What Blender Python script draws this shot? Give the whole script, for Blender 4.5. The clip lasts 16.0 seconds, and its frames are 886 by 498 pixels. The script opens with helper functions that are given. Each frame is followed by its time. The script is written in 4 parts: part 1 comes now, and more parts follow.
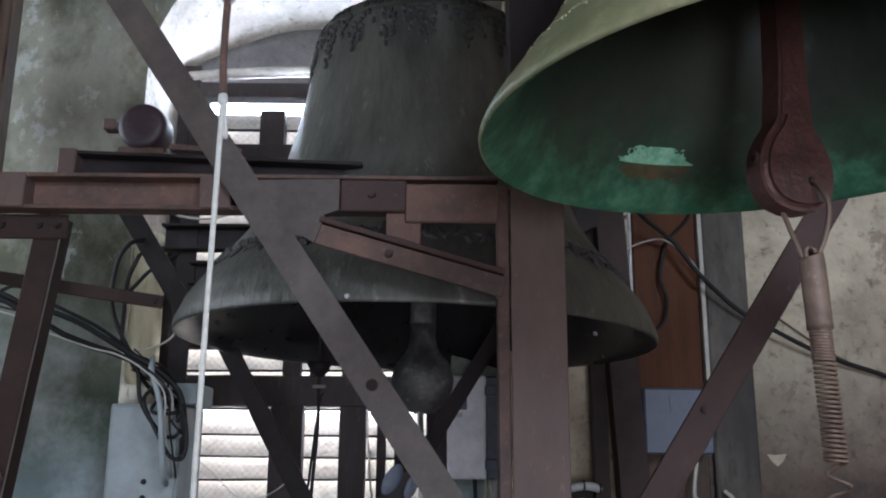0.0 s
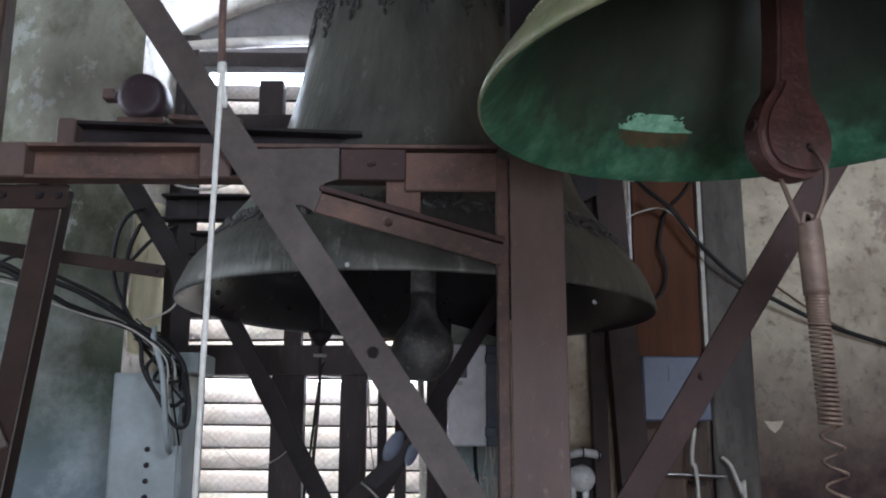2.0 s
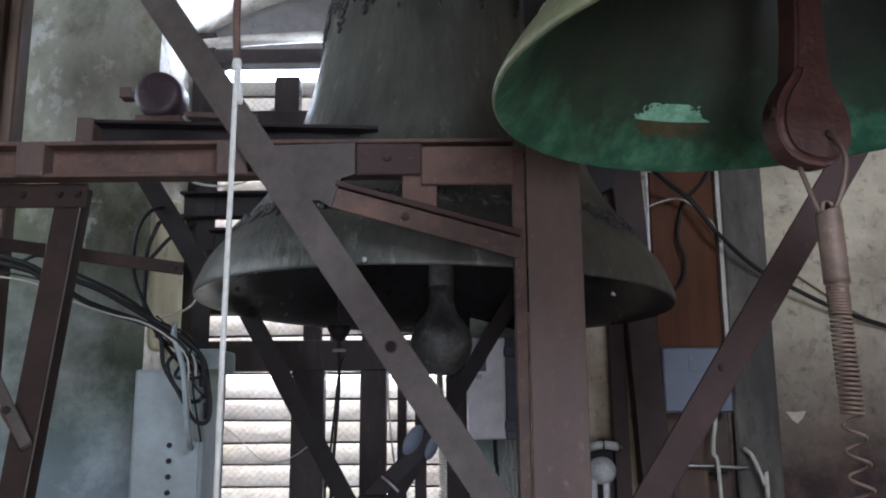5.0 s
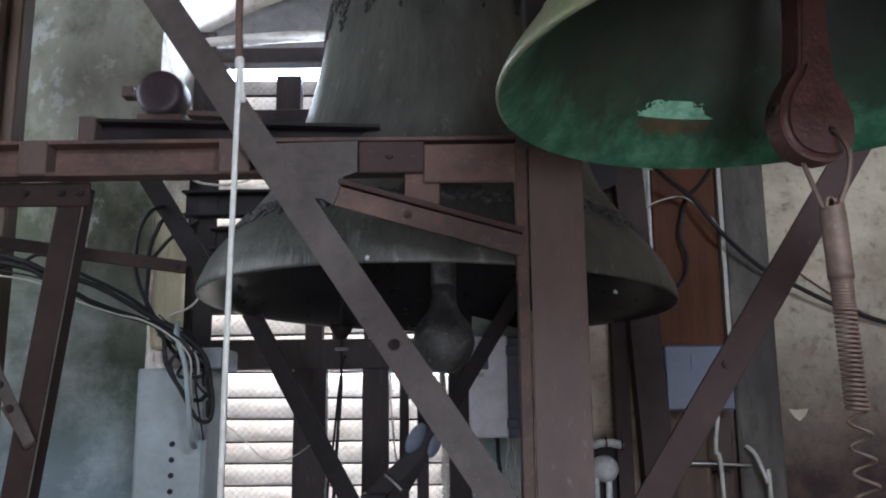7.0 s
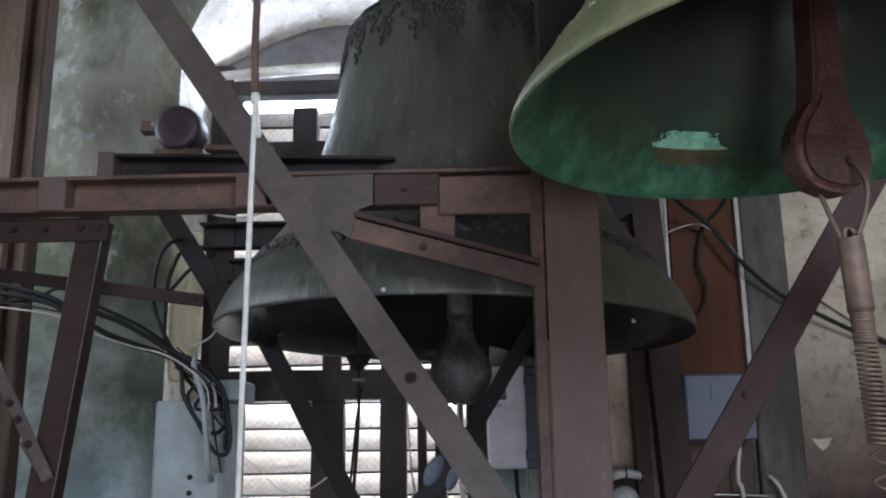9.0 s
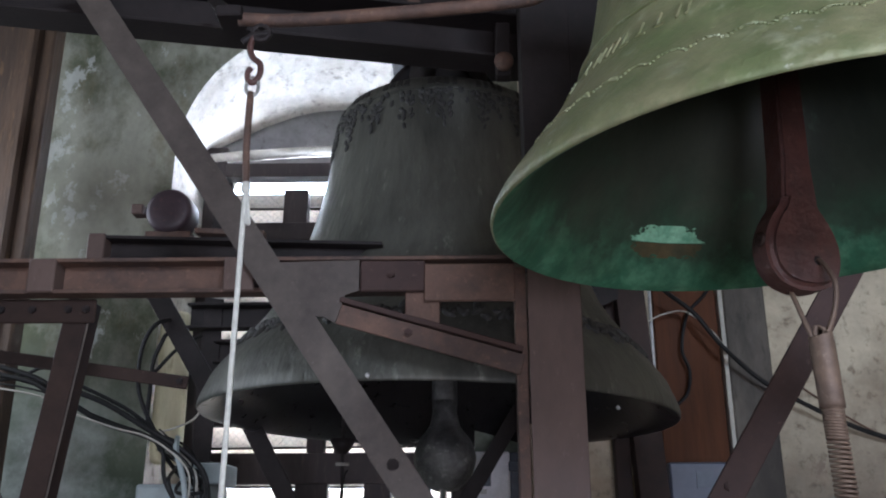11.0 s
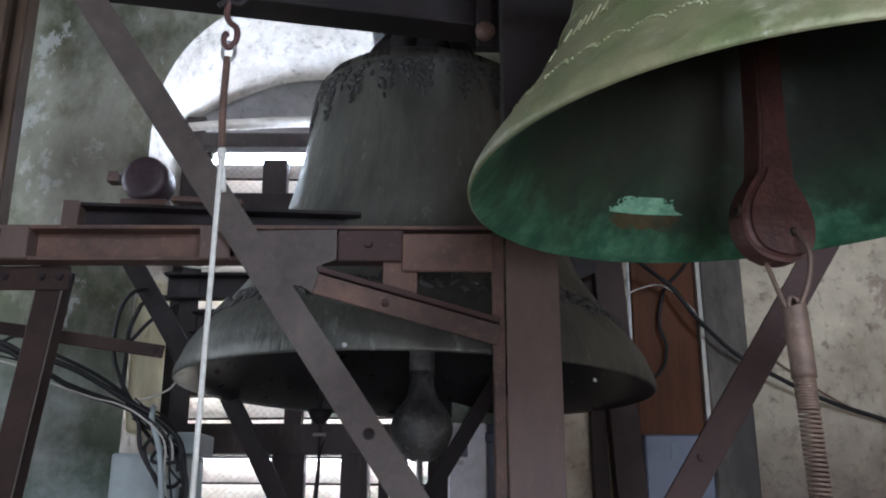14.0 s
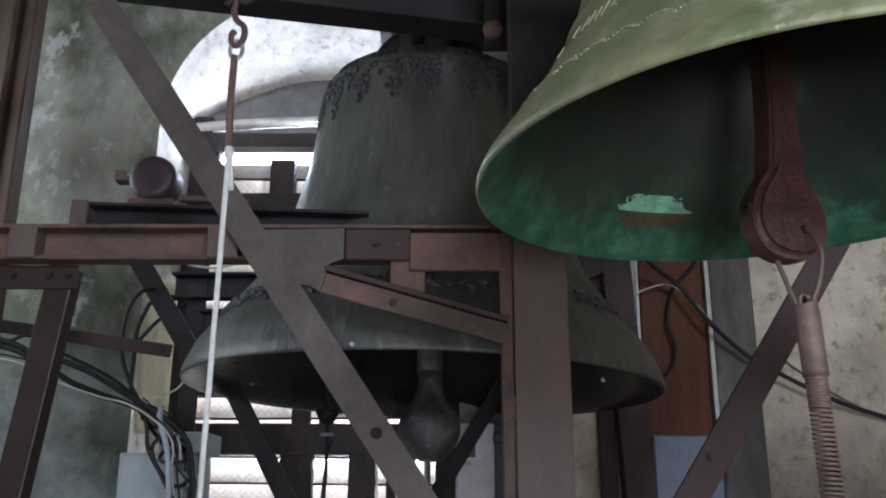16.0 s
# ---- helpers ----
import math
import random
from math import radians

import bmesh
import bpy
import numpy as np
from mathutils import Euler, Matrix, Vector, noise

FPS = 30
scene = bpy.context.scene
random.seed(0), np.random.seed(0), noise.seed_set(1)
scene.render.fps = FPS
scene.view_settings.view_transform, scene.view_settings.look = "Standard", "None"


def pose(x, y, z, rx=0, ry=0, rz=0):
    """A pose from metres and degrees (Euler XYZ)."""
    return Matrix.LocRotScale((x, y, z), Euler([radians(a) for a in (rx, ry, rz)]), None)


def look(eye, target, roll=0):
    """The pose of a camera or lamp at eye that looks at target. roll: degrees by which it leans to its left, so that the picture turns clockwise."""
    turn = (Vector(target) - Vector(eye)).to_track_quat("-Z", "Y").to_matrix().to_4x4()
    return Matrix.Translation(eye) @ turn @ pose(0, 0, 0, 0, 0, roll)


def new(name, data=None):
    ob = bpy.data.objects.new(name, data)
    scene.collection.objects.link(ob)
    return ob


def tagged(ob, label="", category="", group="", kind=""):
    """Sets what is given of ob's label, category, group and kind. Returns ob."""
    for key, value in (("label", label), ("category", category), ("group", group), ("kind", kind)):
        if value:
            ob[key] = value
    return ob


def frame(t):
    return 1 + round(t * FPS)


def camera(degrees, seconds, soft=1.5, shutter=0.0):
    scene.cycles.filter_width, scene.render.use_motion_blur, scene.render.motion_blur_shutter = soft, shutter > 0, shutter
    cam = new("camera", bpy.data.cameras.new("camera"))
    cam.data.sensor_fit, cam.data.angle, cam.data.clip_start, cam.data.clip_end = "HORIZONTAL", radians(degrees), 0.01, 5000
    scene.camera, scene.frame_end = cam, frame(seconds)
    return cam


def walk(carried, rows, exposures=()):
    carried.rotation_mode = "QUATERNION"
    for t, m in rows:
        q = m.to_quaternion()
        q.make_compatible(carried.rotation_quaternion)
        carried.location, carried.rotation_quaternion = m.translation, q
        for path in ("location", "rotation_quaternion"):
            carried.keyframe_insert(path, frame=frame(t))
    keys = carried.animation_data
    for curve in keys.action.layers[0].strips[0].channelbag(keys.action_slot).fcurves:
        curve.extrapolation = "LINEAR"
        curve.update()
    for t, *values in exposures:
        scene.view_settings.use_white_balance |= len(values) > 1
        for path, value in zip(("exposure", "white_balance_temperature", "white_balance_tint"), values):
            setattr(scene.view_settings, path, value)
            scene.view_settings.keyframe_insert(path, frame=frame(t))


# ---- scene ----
cam = camera(53.0, 16.0, 2.0)
PATH = [
    (0.0, pose(-0.0203, 0.0235, 1.4984, 103.286, -0.319, -0.765)),
    (0.3, pose(-0.0169, 0.0251, 1.4947, 102.104, -0.566, -0.518)),
    (0.5, pose(-0.0168, 0.0235, 1.4940, 101.952, -0.654, -0.956)),
    (0.7, pose(-0.0173, 0.0284, 1.4942, 100.555, -0.976, -1.892)),
    (1.0, pose(-0.0191, 0.0219, 1.4898, 100.605, -0.791, -1.802)),
    (1.5, pose(-0.0246, 0.0222, 1.4869, 101.569, -0.417, -1.498)),
    (2.0, pose(-0.0199, 0.0165, 1.4915, 101.417, -0.163, -0.730)),
    (2.5, pose(-0.0181, 0.0146, 1.4900, 101.175, -0.051, -0.427)),
    (3.0, pose(-0.0177, 0.0181, 1.4893, 101.075, -0.009, -0.531)),
    (3.5, pose(-0.0219, 0.0224, 1.4892, 100.596, -0.035, -0.601)),
    (4.0, pose(-0.0186, 0.0170, 1.4913, 101.068, 0.217, 0.064)),
    (6.5, pose(-0.0172, 0.0197, 1.4887, 100.975, 0.390, 0.706)),
    (7.0, pose(-0.0215, 0.0185, 1.4882, 100.981, 0.474, 0.644)),
    (7.5, pose(-0.0196, 0.0205, 1.4965, 101.420, 0.486, 0.649)),
    (8.0, pose(-0.0190, 0.0196, 1.4968, 102.180, 0.717, 1.872)),
    (10.5, pose(-0.0131, 0.0085, 1.4997, 103.859, 0.691, 1.686)),
    (10.7, pose(-0.0117, 0.0025, 1.4996, 105.358, 0.405, 1.523)),
    (11.0, pose(-0.0061, -0.0134, 1.5084, 107.785, 0.149, 1.023)),
    (11.2, pose(-0.0019, -0.0149, 1.5034, 106.567, -0.984, -0.639)),
    (11.3, pose(-0.0031, -0.0104, 1.5066, 107.400, -1.140, -1.605)),
    (11.5, pose(0.0108, -0.0251, 1.5096, 109.113, -1.587, -3.596)),
    (11.7, pose(0.0120, -0.0229, 1.5060, 108.350, -1.642, -3.714)),
    (12.0, pose(0.0132, -0.0203, 1.5088, 107.897, -1.552, -3.238)),
    (12.3, pose(0.0080, -0.0179, 1.5113, 107.526, -0.933, -2.939)),
    (12.5, pose(0.0068, -0.0139, 1.5065, 106.718, -1.066, -2.919)),
    (12.7, pose(0.0037, -0.0162, 1.5110, 106.602, -0.738, -1.212)),
    (13.0, pose(0.0023, -0.0081, 1.5054, 106.616, -0.181, -0.003)),
    (13.5, pose(0.0041, -0.0046, 1.5025, 106.124, -0.120, -0.002)),
    (14.0, pose(-0.0000, -0.0038, 1.5018, 106.143, -0.057, -0.324)),
    (14.5, pose(0.0000, -0.0000, 1.5000, 106.000, -0.000, 0.000)),
    (15.0, pose(-0.0008, 0.0005, 1.5014, 106.009, 0.313, -0.042)),
    (15.5, pose(-0.0013, -0.0005, 1.5015, 106.300, 0.103, -0.425)),
    (16.0, pose(-0.0007, 0.0034, 1.4992, 106.205, -0.166, 0.143)),
]
EXPOSURES = [(0.0, 0.15, 5500, 12), (16.0, 0.15, 5500, 12)]
walk(cam, PATH, EXPOSURES)

# ---- light ----
world = bpy.data.worlds.new("sky")
scene.world = world
world.use_nodes = True
wn = world.node_tree.nodes
sky = wn.new("ShaderNodeTexSky")
sky.sky_type, sky.sun_disc = "NISHITA", False
sky.sun_elevation, sky.sun_rotation = radians(48), radians(20)
world.node_tree.links.new(sky.outputs[0], wn["Background"].inputs[0])
wn["Background"].inputs[1].default_value = 0.15

sun = new("sun", bpy.data.lights.new("sun", "SUN"))
sun.data.energy, sun.data.angle, sun.data.color = 3.0, radians(0.5), (1, 0.95, 0.87)
sun.matrix_world = look((0.34 * 5, 0.94 * 5, 1.11 * 5), (0, 0, 0))


def window_light(name, eye, target, sx, sy, watts, color):
    ob = new(name, bpy.data.lights.new(name, "AREA"))
    ob.data.shape, ob.data.size, ob.data.size_y = "RECTANGLE", sx, sy
    ob.data.energy, ob.data.color = watts, color
    ob.matrix_world = look(eye, target)
    return ob


window_light("rear_window_light", (1.3, -2.45, 2.9), (-0.1, 3, 1.9), 1.1, 0.9, 100, (0.95, 0.97, 1))
# added fill for the lower post and walls, from an unseen low opening
window_light("low_fill_light", (0.1, -2.45, 0.95), (0.2, 3, 1.5), 0.9, 0.9, 64, (1, 0.91, 0.91))
# added fill that brightens the large bell's left flank; its opening is unseen
window_light("side_fill_light", (-2.28, 2.15, 2.5), (0, 2.4, 2.45), 0.66, 0.76, 17, (1, 0.98, 0.95))
window_light("back_window_light", (-0.535, 3.605, 2.992), (-0.45, 2.6, 3.28), 1.0, 0.06, 10.5, (0.93, 0.97, 1))
window_light("louvre_light", (-0.535, 3.95, 2.2), (-0.535, 0, 2.2), 1.14, 2.5, 195, (1, 0.98, 0.97))


# ---- materials ----
def surface(name, base, second, third=None, scale=3.0, fine=40.0, rough=0.7, metal=0.0, bump=0.15, bump_scale=60.0,
            streak=1.0, amount=0.5, specks=0.35, rough_var=0.12, edge=0.15, deep=0.5, chips=None, gloss=0.5):
    """A mottled surface: two colours in large blotches, a third in fine specks, grain relief; streak stretches the blotches upright."""
    m = bpy.data.materials.new(name)
    m.use_nodes = True
    nt = m.node_tree
    n, link = nt.nodes, nt.links.new
    bs = n["Principled BSDF"]
    co = n.new("ShaderNodeTexCoord")
    mp = n.new("ShaderNodeMapping")
    mp.inputs["Scale"].default_value = (1, 1, 1 / streak)
    link(co.outputs["Object"], mp.inputs["Vector"])
    info = n.new("ShaderNodeObjectInfo")
    add = n.new("ShaderNodeVectorMath")
    add.operation = "ADD"
    sc = n.new("ShaderNodeVectorMath")
    sc.operation = "SCALE"
    comb = n.new("ShaderNodeCombineXYZ")
    for k in range(3):
        link(info.outputs["Random"], comb.inputs[k])
    link(comb.outputs[0], sc.inputs[0])
    sc.inputs["Scale"].default_value = 37.0
    link(mp.outputs[0], add.inputs[0])
    link(sc.outputs[0], add.inputs[1])

    def noise_tex(s, detail, r=0.6):
        t = n.new("ShaderNodeTexNoise")
        t.inputs["Scale"].default_value, t.inputs["Detail"].default_value, t.inputs["Roughness"].default_value = s, detail, r
        link(add.outputs[0], t.inputs["Vector"])
        return t

    def ramp(src, lo, hi):
        r = n.new("ShaderNodeMapRange")
        r.inputs["From Min"].default_value, r.inputs["From Max"].default_value = lo, hi
        link(src, r.inputs["Value"])
        return r.outputs[0]

    def mix(fac, a, b):
        x = n.new("ShaderNodeMix")
        x.data_type = "RGBA"
        link(fac, x.inputs["Factor"])
        for sock, v in ((x.inputs["A"], a), (x.inputs["B"], b)):
            if isinstance(v, tuple):
                sock.default_value = (*v, 1)
            else:
                link(v, sock)
        return x.outputs["Result"]

    big = noise_tex(scale, 9, 0.7)
    col = mix(ramp(big.outputs[0], amount - edge, amount + edge), base, second)
    small = noise_tex(fine, 5, 0.7)
    if third:
        col = mix(ramp(small.outputs[0], 1 - specks - 0.08, 1 - specks + 0.1), col, third)
    mid = noise_tex(scale * 4.3, 8, 0.68)
    if chips:
        peel = noise_tex(scale * 1.7, 10, 0.74)
        col = mix(ramp(peel.outputs[0], chips[1], chips[1] + 0.025), col, chips[0])
    bs.inputs["Specular IOR Level"].default_value = gloss
    dark = n.new("ShaderNodeMix")
    dark.data_type, dark.blend_type = "RGBA", "MULTIPLY"
    dark.inputs["Factor"].default_value = 0.55
    link(col, dark.inputs["A"])
    cr = n.new("ShaderNodeValToRGB")
    cr.color_ramp.elements[0].position, cr.color_ramp.elements[1].position = 0.3, 0.68
    cr.color_ramp.elements[0].color = (deep, deep, deep, 1)
    link(mid.outputs[0], cr.inputs[0])
    link(cr.outputs[0], dark.inputs["B"])
    link(dark.outputs["Result"], bs.inputs["Base Color"])
    rr = n.new("ShaderNodeMapRange")
    rr.inputs["To Min"].default_value, rr.inputs["To Max"].default_value = max(rough - rough_var, 0.05), min(rough + rough_var, 1)
    link(mid.outputs[0], rr.inputs["Value"])
    link(rr.outputs[0], bs.inputs["Roughness"])
    bs.inputs["Metallic"].default_value = metal
    if bump:
        bt = noise_tex(bump_scale, 4)
        b = n.new("ShaderNodeBump")
        b.inputs["Strength"].default_value, b.inputs["Distance"].default_value = bump, 0.01
        ad = n.new("ShaderNodeMath")
        link(bt.outputs[0], ad.inputs[0])
        link(mid.outputs[0], ad.inputs[1])
        link(ad.outputs[0], b.inputs["Height"])
        link(b.outputs[0], bs.inputs["Normal"])
    return m


PLASTER = surface("old_plaster", (0.60, 0.53, 0.40), (0.42, 0.34, 0.24), (0.19, 0.16, 0.12), 1.8, 24, 0.92, amount=0.54, edge=0.1, deep=0.4, chips=((0.36, 0.29, 0.22), 0.6), bump=0.5, bump_scale=25, specks=0.38)
PLASTER_DAMP = surface("damp_plaster", (0.40, 0.40, 0.315), (0.14, 0.15, 0.09), (0.20, 0.18, 0.10), 2.2, 5, 0.9, edge=0.07, deep=0.35, chips=((0.56, 0.57, 0.51), 0.58), bump=0.35, bump_scale=18, specks=0.36, streak=1.4)
LIMEWASH = surface("limewash", (0.78, 0.75, 0.69), (0.56, 0.52, 0.46), (0.30, 0.27, 0.23), 3.0, 20, 0.9, chips=((0.44, 0.40, 0.35), 0.60), deep=0.5, bump=1.0, bump_scale=16, specks=0.38, edge=0.1)
CREAM = surface("cream_plaster", (0.72, 0.66, 0.44), (0.58, 0.52, 0.33), (0.35, 0.28, 0.16), 3, 22, 0.7, bump=0.35, bump_scale=20, streak=4, specks=0.35)
GREY_RENDER = surface("grey_render", (0.33, 0.32, 0.33), (0.23, 0.22, 0.22), (0.15, 0.14, 0.13), 3.0, 26, 0.9, bump=0.4, bump_scale=20)
REDDISH_BELOW = surface("plaster_reddish_below", (0.58, 0.52, 0.385), (0.38, 0.32, 0.225), (0.19, 0.155, 0.105), 1.8, 24, 0.92, amount=0.54, edge=0.1, deep=0.4, chips=((0.36, 0.29, 0.22), 0.6), bump=0.5, bump_scale=25, specks=0.38)
CEMENT = surface("cement", (0.165, 0.148, 0.122), (0.066, 0.058, 0.05), (0.045, 0.038, 0.033), 2.6, 30, 0.9, bump=0.35, streak=3, deep=0.3, edge=0.1)
FLOOR = surface("floor_boards", (0.16, 0.12, 0.09), (0.10, 0.08, 0.06), (0.2, 0.18, 0.15), 3, 40, 0.85)
PRIMER = surface("brown_steel_paint", (0.13, 0.09, 0.075), (0.085, 0.058, 0.049), (0.25, 0.18, 0.155), 3.5, 70, 0.6, bump=0.05, bump_scale=90, specks=0.31, streak=2.5, gloss=0.25)
PRIMER_GREY = surface("dusty_steel_paint", (0.108, 0.09, 0.076), (0.066, 0.053, 0.046), (0.18, 0.15, 0.13), 6, 80, 0.62, bump=0.05, bump_scale=90, specks=0.31, gloss=0.3)
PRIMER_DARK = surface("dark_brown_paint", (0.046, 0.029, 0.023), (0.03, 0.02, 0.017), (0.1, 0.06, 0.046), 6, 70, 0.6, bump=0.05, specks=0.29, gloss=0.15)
MOTOR_PAINT = surface("plum_paint", (0.06, 0.038, 0.046), (0.04, 0.028, 0.034), (0.12, 0.06, 0.055), 12, 60, 0.5, bump=0.06)
PRIMER_MID = surface("worn_brown_paint", (0.07, 0.042, 0.036), (0.045, 0.029, 0.026), (0.13, 0.085, 0.074), 5, 70, 0.6, bump=0.05, specks=0.3, gloss=0.15)
RUST = surface("rusty_steel", (0.135, 0.076, 0.052), (0.07, 0.044, 0.035), (0.21, 0.125, 0.08), 5, 60, 0.72, bump=0.3, specks=0.36, edge=0.09, deep=0.35)
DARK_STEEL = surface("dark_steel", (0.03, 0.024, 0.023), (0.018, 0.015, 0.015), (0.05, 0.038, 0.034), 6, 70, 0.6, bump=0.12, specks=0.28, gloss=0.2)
BRONZE = surface("tarnished_bronze", (0.158, 0.158, 0.132), (0.062, 0.063, 0.054), (0.30, 0.31, 0.26), 5, 30, 0.5, 0.45, bump=0.4, bump_scale=60, streak=5, specks=0.33)
# near-black copy of the bronze: the shade inside the bell put into colour
BRONZE_IN = surface("shaded_bronze", (0.013, 0.012, 0.013), (0.008, 0.007, 0.008), (0.028, 0.026, 0.026), 5, 60, 0.3, 0.0, bump=0.06, gloss=0.38)
ORNAMENT = surface("grimy_relief", (0.06, 0.06, 0.055), (0.04, 0.038, 0.036), (0.14, 0.14, 0.125), 20, 90, 0.6, 0.3)
VERDIGRIS = surface("pale_verdigris", (0.285, 0.275, 0.15), (0.165, 0.20, 0.085), (0.41, 0.43, 0.28), 6, 22, 0.42, 0.2, bump=0.45, bump_scale=22, specks=0.36, edge=0.1, deep=0.45, chips=((0.38, 0.40, 0.29), 0.62))
# the green bell's inside, much darker than its outside
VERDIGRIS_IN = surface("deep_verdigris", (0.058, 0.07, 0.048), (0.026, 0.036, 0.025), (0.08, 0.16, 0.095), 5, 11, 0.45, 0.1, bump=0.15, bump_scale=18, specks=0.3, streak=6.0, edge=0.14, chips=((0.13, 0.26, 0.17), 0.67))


def tint_below(m, low, high, top, s1=9, s2=45, wide=0.14):
    """Mixes two colours into the lower part of a thing, with a ragged upper border."""
    nt = m.node_tree
    n, link = nt.nodes, nt.links.new
    bs = n["Principled BSDF"]
    under = bs.inputs["Base Color"].links[0].from_socket
    co, xyz = n.new("ShaderNodeTexCoord"), n.new("ShaderNodeSeparateXYZ")
    link(co.outputs["Object"], xyz.inputs[0])
    tex, tex2 = n.new("ShaderNodeTexNoise"), n.new("ShaderNodeTexNoise")
    for t, sc in ((tex, s1), (tex2, s2)):
        t.inputs["Scale"].default_value, t.inputs["Detail"].default_value, t.inputs["Roughness"].default_value = sc, 8, 0.68
        link(co.outputs["Object"], t.inputs["Vector"])
    ma = n.new("ShaderNodeMath")
    ma.operation = "MULTIPLY_ADD"
    ma.inputs[1].default_value = -0.32
    link(tex.outputs[0], ma.inputs[0])
    link(xyz.outputs["Z"], ma.inputs[2])
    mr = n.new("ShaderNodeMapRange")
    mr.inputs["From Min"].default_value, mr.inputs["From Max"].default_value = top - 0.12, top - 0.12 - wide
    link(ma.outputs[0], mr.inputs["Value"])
    green_mix = n.new("ShaderNodeMix")
    green_mix.data_type = "RGBA"
    green_mix.inputs["A"].default_value, green_mix.inputs["B"].default_value = (*low, 1), (*high, 1)
    sp = n.new("ShaderNodeMapRange")
    sp.inputs["From Min"].default_value, sp.inputs["From Max"].default_value = 0.42, 0.68
    link(tex2.outputs[0], sp.inputs["Value"])
    link(sp.outputs[0], green_mix.inputs["Factor"])
    out = n.new("ShaderNodeMix")
    out.data_type = "RGBA"
    link(mr.outputs[0], out.inputs["Factor"])
    link(under, out.inputs["A"])
    link(green_mix.outputs["Result"], out.inputs["B"])
    link(out.outputs["Result"], bs.inputs["Base Color"])


tint_below(VERDIGRIS_IN, (0.017, 0.052, 0.028), (0.044, 0.122, 0.066), 0.12, 7, 16, 0.16)
tint_below(VERDIGRIS_IN, (0.042, 0.155, 0.085), (0.15, 0.36, 0.21), 0.025, 9, 20, 0.09)
# right wall: reddish brown, gradually darker towards the bottom
tint_below(REDDISH_BELOW, (0.03, 0.017, 0.016), (0.088, 0.054, 0.04), 2.03, 2.2, 9, 0.75)
# mottled green and pale lower down, then pale blue-grey near the bottom
tint_below(PLASTER_DAMP, (0.095, 0.125, 0.085), (0.50, 0.53, 0.49), 2.2, 2.4, 2.6, 0.6)
tint_below(PLASTER_DAMP, (0.24, 0.30, 0.31), (0.50, 0.56, 0.57), 1.56, 2.4, 6, 0.3)
SCRAPED = surface("scraped_verdigris", (0.36, 0.70, 0.46), (0.15, 0.38, 0.23), (0.09, 0.2, 0.12), 38, 60, 0.6, specks=0.3)
STRUCK = surface("struck_bronze", (0.13, 0.1, 0.045), (0.075, 0.075, 0.04), None, 20, 60, 0.5, 0.3)
CLAPPER_RED = surface("oxblood_paint", (0.095, 0.04, 0.031), (0.048, 0.023, 0.02), (0.16, 0.085, 0.066), 16, 60, 0.4, bump=0.35, bump_scale=45, specks=0.34)
CAST_IRON = surface("cast_iron", (0.13, 0.13, 0.123), (0.04, 0.04, 0.038), (0.34, 0.34, 0.32), 9, 35, 0.5, 0.2, bump=0.6, bump_scale=35, edge=0.08)
CORD = surface("white_cord", (0.72, 0.72, 0.66), (0.58, 0.57, 0.5), None, 12, 80, 0.8, bump=0.2, bump_scale=200)
GALV = surface("galvanised_steel", (0.42, 0.41, 0.38), (0.3, 0.29, 0.27), None, 15, 80, 0.4, 0.8)
SPRING_STEEL = surface("dull_spring_steel", (0.19, 0.13, 0.09), (0.11, 0.075, 0.055), (0.26, 0.2, 0.15), 15, 80, 0.62, 0.25, specks=0.33)
CABLE_BLACK = surface("black_cable", (0.014, 0.014, 0.014), (0.022, 0.021, 0.02), None, 9, 60, 0.55, bump=0.05, gloss=0.2)
CABLE_WHITE = surface("pale_cable", (0.52, 0.5, 0.43), (0.42, 0.4, 0.34), None, 9, 60, 0.55, bump=0.05)
CABINET = surface("grey_cabinet_paint", (0.30, 0.34, 0.34), (0.24, 0.275, 0.27), (0.18, 0.19, 0.17), 3, 40, 0.5, bump=0.04, specks=0.26)
BOX_GREY = surface("grey_plastic", (0.84, 0.84, 0.88), (0.78, 0.78, 0.82), None, 4, 60, 0.5, bump=0.03)
BOX_BLUE = surface("blue_grey_plastic", (0.10, 0.112, 0.155), (0.08, 0.092, 0.126), None, 4, 60, 0.5, bump=0.03)
HINGE = surface("slate_plastic", (0.105, 0.125, 0.165), (0.075, 0.09, 0.12), None, 9, 60, 0.5, bump=0.03)
WOOD = surface("stained_wood", (0.125, 0.047, 0.019), (0.05, 0.02, 0.01), (0.04, 0.016, 0.008), 4, 45, 0.6, bump=0.2, streak=12, gloss=0.12)
WOOD_OLD = surface("old_wood", (0.085, 0.05, 0.028), (0.035, 0.022, 0.014), (0.19, 0.115, 0.055), 8, 50, 0.7, bump=0.35, streak=7)
WINDOW_WOOD = surface("dark_window_wood", (0.045, 0.032, 0.03), (0.028, 0.02, 0.02), (0.08, 0.06, 0.05), 8, 50, 0.65, streak=5)
CERAMIC = surface("dusty_white_glaze", (0.62, 0.62, 0.6), (0.4, 0.4, 0.38), (0.15, 0.15, 0.15), 22, 60, 0.4)


